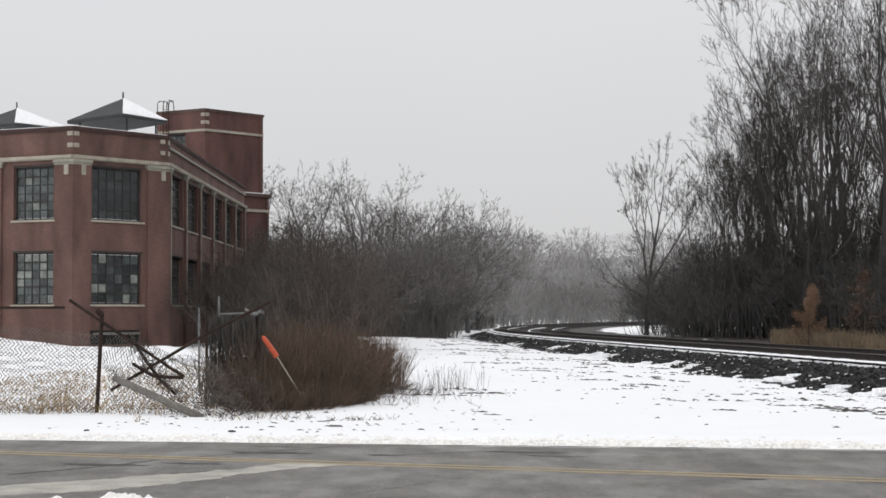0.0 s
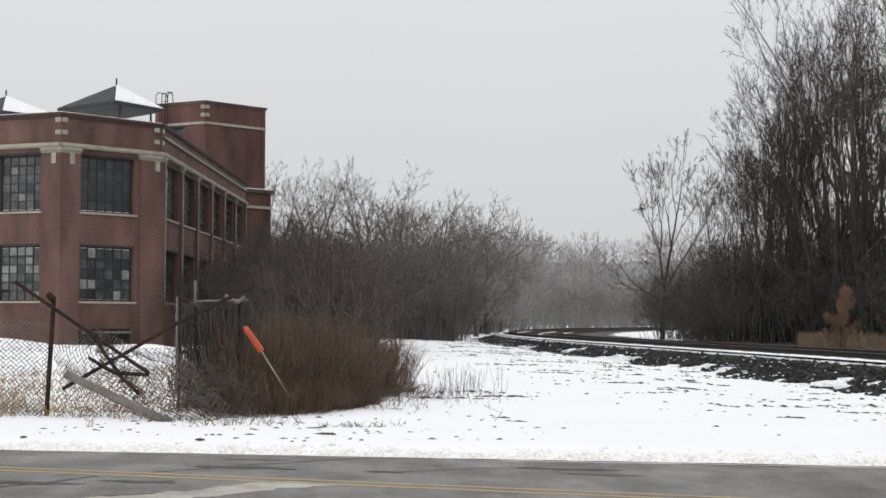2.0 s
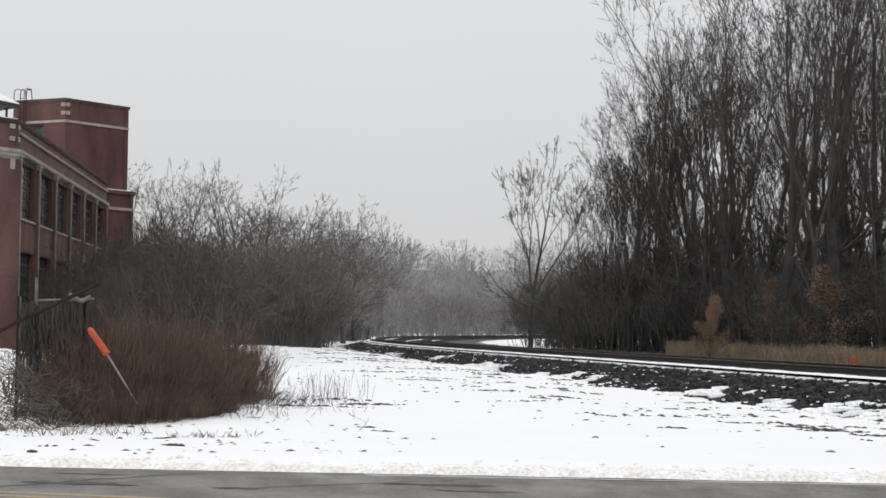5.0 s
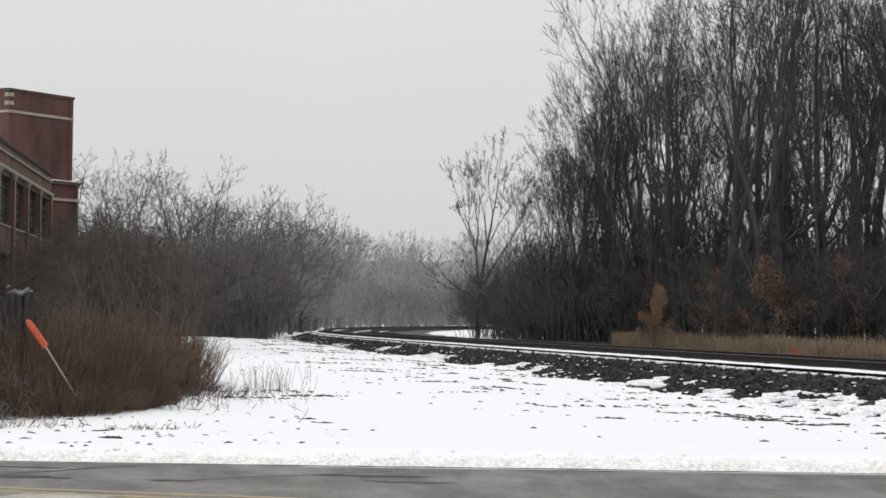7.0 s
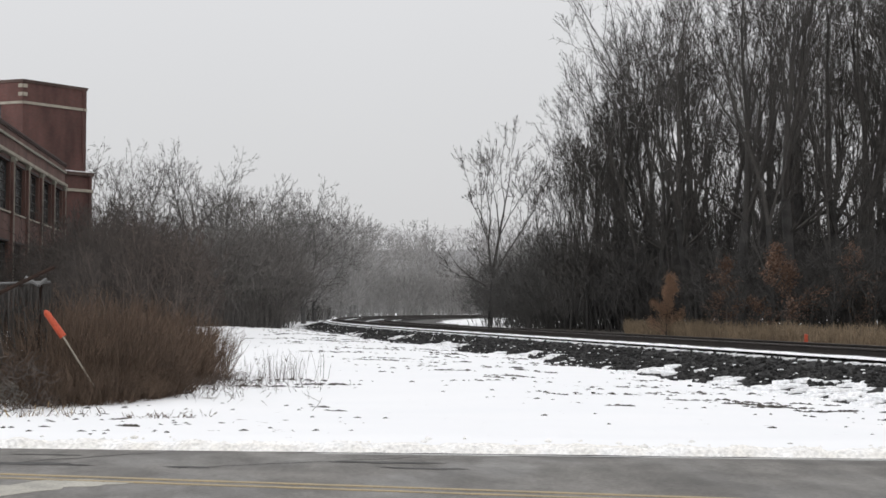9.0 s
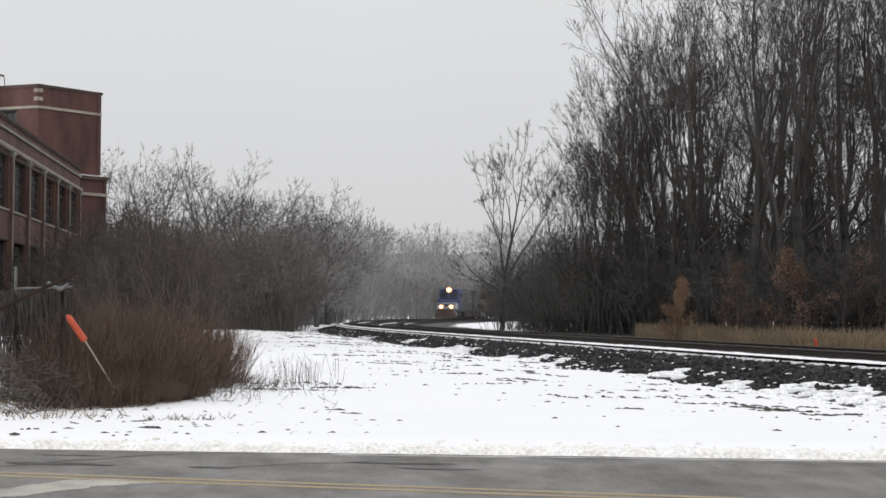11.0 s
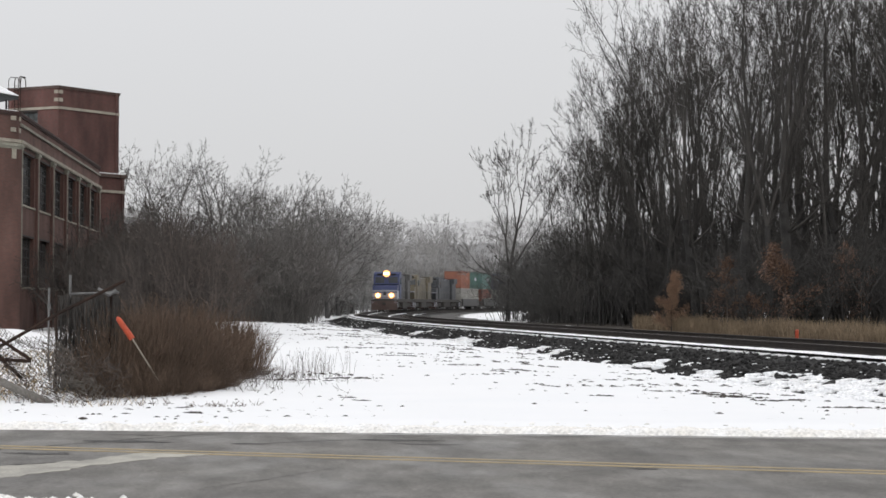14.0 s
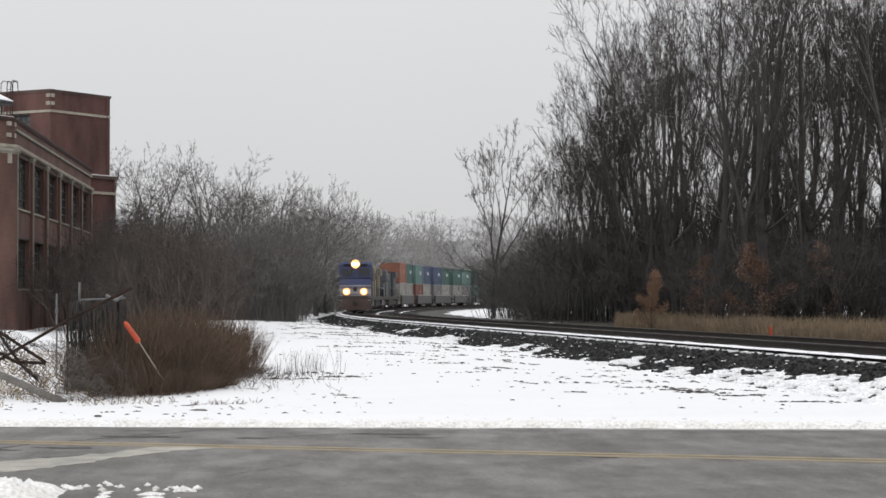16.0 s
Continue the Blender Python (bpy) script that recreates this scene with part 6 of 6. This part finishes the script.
    part("dynamic_brake_box", Geo().box(-1.2, 1.2, -half + 4.6, -half + 7.2, 3.6, 4.5, bevel=0.15), LOCO_DARK, ob)
    for y in np.arange(-half + 5.0, half - 4.8, 1.1):
        for x in (-1, 1):
            part("hood_door", Geo().box(min(x * 0.94, x * 0.975), max(x * 0.94, x * 0.975), y, y + 0.95, 1.6, 3.4), body, ob)
    part("exhaust_stack", Geo().box(-0.3, 0.3, 0.3, 1.2, 4.2, 4.6, bevel=0.1), UNDERFRAME, ob)
    for y in (-half + 8.2, half - 6.2):
        part("roof_fan", Geo().tube((0, y, 4.2), (0, y, 4.5), 0.55, n=14), LOCO_DARK, ob)
    part("roof_rail_snow", Geo().box(-0.8, 0.8, -half + 7.4, half - 4.8, 4.254, 4.30), LOCO_WHITE, ob, "pale top of the hood")
    tank = Geo().box(-1.4, 1.4, -2.6, 2.6, 0.35, 1.04, bevel=0.25)
    part("fuel_tank", tank, UNDERFRAME, ob)
    for y0 in (-5.9, 5.9):
        truck = part("truck", Geo().box(-1.25, 1.25, y0 - 2.3, y0 + 2.3, 0.45, 0.95, bevel=0.2), UNDERFRAME, ob)
        for dy in (-1.75, 0, 1.75):
            for x in (-1, 1):
                part("wheel", Geo().tube((x * 0.68, y0 + dy, 0.53), (x * 0.82, y0 + dy, 0.53), 0.53, n=16), UNDERFRAME, truck)
    for x in (-1, 1):
        for y0 in (-half + 0.25, half - 0.25):
            steps = Geo()
            for q in range(4):
                steps.box(min(x * 1.15, x * 1.5), max(x * 1.15, x * 1.5), y0 - 0.3, y0 + 0.3, 0.45 + q * 0.28, 0.50 + q * 0.28)
            steps.box(min(x * 1.40, x * 1.50), max(x * 1.40, x * 1.50), y0 + 0.31, y0 + 0.62, 0.45, 1.04)
            part("steps", steps, LOCO_WHITE, ob, "white-edged corner steps")
        rail = Geo().pipe([(x * 1.47, -half + 4.5, 2.4), (x * 1.47, half - 0.3, 2.4)], 0.025)
        for y in np.arange(-half + 4.6, half - 0.3, 1.9):
            rail.tube((x * 1.47, y, 1.42), (x * 1.47, y, 2.4), 0.02)
        part("handrail", rail, LOCO_GREY, ob)
    if lit:
        for x in (-0.15, 0.15):
            part("headlight", Geo().tube((x, -half + 2.0, 4.36), (x, -half + 2.3, 4.36), 0.15, n=14), LAMP, ob, "glowing twin headlight")
        part("headlight_halo", Geo().tube((0, -half + 2.04, 4.36), (0, -half + 2.3, 4.36), 0.40, n=20), LAMP_HALO, ob, "warm glowing disc, the headlight's halo")
        for x in (-0.78, 0.78):
            part("ditch_light", Geo().tube((x, -half + 0.30, 1.82), (x, -half + 0.52, 1.82), 0.17, n=14), LAMP, ob, "glowing ditch light")
            part("ditch_halo", Geo().tube((x, -half + 0.34, 1.82), (x, -half + 0.52, 1.82), 0.33, n=20), LAMP_HALO, ob, "warm glowing disc, the ditch light's halo")
    return ob


def corrugated(colour, length, label):
    """A steel container, its floor at z = 0."""
    ob = tagged(new("container"), label, "container", "containers on the train")
    h, w, m = 2.6, 1.22, BOX_COLOURS[colour]
    frame_bars = Geo()
    for x in (-w, w):
        for y in (-length / 2, length / 2):
            frame_bars.box(x - 0.08, x + 0.08, y - 0.08, y + 0.08, 0, h)
    for z in (0, h - 0.13):
        for x in (-w, w):
            frame_bars.box(x - 0.07, x + 0.07, -length / 2 + 0.081, length / 2 - 0.081, z, z + 0.13)
    part("end_frame", frame_bars, m, ob)
    pitch = 0.28
    ys = np.arange(-length / 2 + 0.1, length / 2 - 0.1, pitch / 4)
    for x in (-1, 1):
        g = Geo()
        for i, y in enumerate(ys):
            d = (0.0, 0.0, 0.045, 0.045)[i % 4]
            g.v += [(x * (w - d), y, 0.12), (x * (w - d), y, h - 0.12)]
        g.f = [(2 * i, 2 * i + 2, 2 * i + 3, 2 * i + 1) for i in range(len(ys) - 1)]
        part("side_panel", g, m, ob)
        part("marking", Geo().box(min(x * (w + 0.005), x * (w + 0.012)), max(x * (w + 0.005), x * (w + 0.012)), length * 0.10, length * 0.30, 1.3, 1.75), LOCO_WHITE if colour in ("green", "blue", "teal") else m, ob, "pale marking block on the side")
    part("roof_panel", Geo().box(-w, w, -length / 2, length / 2, h - 0.05, h - 0.01), m, ob)
    for y in (-length / 2, length / 2):
        part("end_panel", Geo().box(-w + 0.08, w - 0.08, y - 0.03, y + 0.03, 0.1, h - 0.1), m, ob)
    return ob


def well_car(length):
    ob = tagged(new("well_car"), "low grey container well wagon", "wagon", "wagons of the train")
    for x in (-1, 1):
        part("side_sill", Geo().box(min(x * 1.25, x * 1.5), max(x * 1.25, x * 1.5), -length / 2 + 1.5, length / 2 - 1.5, 0.45, 1.55), LOCO_GREY, ob)
        part("sill_edge", Geo().box(min(x * 1.24, x * 1.53), max(x * 1.24, x * 1.53), -length / 2 + 1.5, length / 2 - 1.5, 1.553, 1.68), BOX_COLOURS["white"], ob, "pale top edge of the well")
    part("floor_frame", Geo().box(-1.24, 1.24, -length / 2 + 1.2, length / 2 - 1.2, 0.40, 0.52), UNDERFRAME, ob)
    for y in (-length / 2 + 0.75, length / 2 - 0.75):
        part("end_platform", Geo().box(-1.3, 1.3, y - 0.7, y + 0.7, 0.9, 1.2), UNDERFRAME, ob)
        truck = part("truck", Geo().box(-1.1, 1.1, y - 0.7, y + 0.7, 0.35, 0.8, bevel=0.1), UNDERFRAME, ob)
        for dy in (-0.55, 0.55):
            for x in (-1, 1):
                part("wheel", Geo().tube((x * 0.68, y + dy, 0.42), (x * 0.82, y + dy, 0.42), 0.42, n=14), UNDERFRAME, truck)
    return ob


SPEED, FRONT = 20.0, 139.5
LEAD = locomotive(LOCO_GREY, LOCO_WHITE, NAVY, True, "lead diesel with navy cab and glowing lights")
SECOND = locomotive(LOCO_TAN, LOCO_TAN, LOCO_TAN, False, "second diesel in dirty yellow and grey paint")
THIRD = locomotive(LOCO_DARK, LOCO_DARK, LOCO_DARK, False, "third diesel in dark blue-grey paint")
CONSIST = [(LEAD, 9.6, 0.0, 11.8), (SECOND, 28.8, 0.0, 11.8), (THIRD, 48.0, 0.0, 11.8)]
at_s = 58.2
UPPER = [("orange", "green"), ("teal", "blue"), ("blue", "green"), ("green", "teal"), ("green", "grey"), ("teal", "blue"), ("grey", "red"), ("red", "green"), ("blue", "teal"), ("orange", "grey")]
LOWER = [("white", "white"), ("red", "white"), ("grey", "white"), ("white", "grey"), ("teal", "grey"), ("red", "white"), ("blue", "white"), ("grey", "grey"), ("white", "red"), ("green", "white")]
for up, low in zip(UPPER, LOWER):
    CONSIST.append((well_car(14.2), at_s + 7.1, 0.0, 10.0))
    for k, c in enumerate(low):
        CONSIST.append((corrugated(c, 5.9, f"{c} short container low in a well wagon"), at_s + 7.1 - 3.05 + 6.1 * k, 0.53, 4.0))
    for k, c in enumerate(up):
        CONSIST.append((corrugated(c, 5.9, f"{c} steel container stacked on top"), at_s + 7.1 - 3.05 + 6.1 * k, 3.14, 4.0))
    at_s += 14.6


def motions():
    """The train rolls in round the bend."""
    for ob, back, up, base in CONSIST:
        rows = []
        for i in range(17):
            t = float(i)
            s = FRONT + SPEED * (16.0 - t) + back
            p, q = track(s - base / 2, 0.75, 0), track(s + base / 2, 0.75, 0)
            mid = (p + q) / 2
            turn = -math.degrees(math.atan2(q.x - p.x, q.y - p.y))
            rows.append((t, pose(mid.x, mid.y, TOP + CANT * 0.75 + up, 0, 0, turn)))
        walk(ob, rows)


motions()
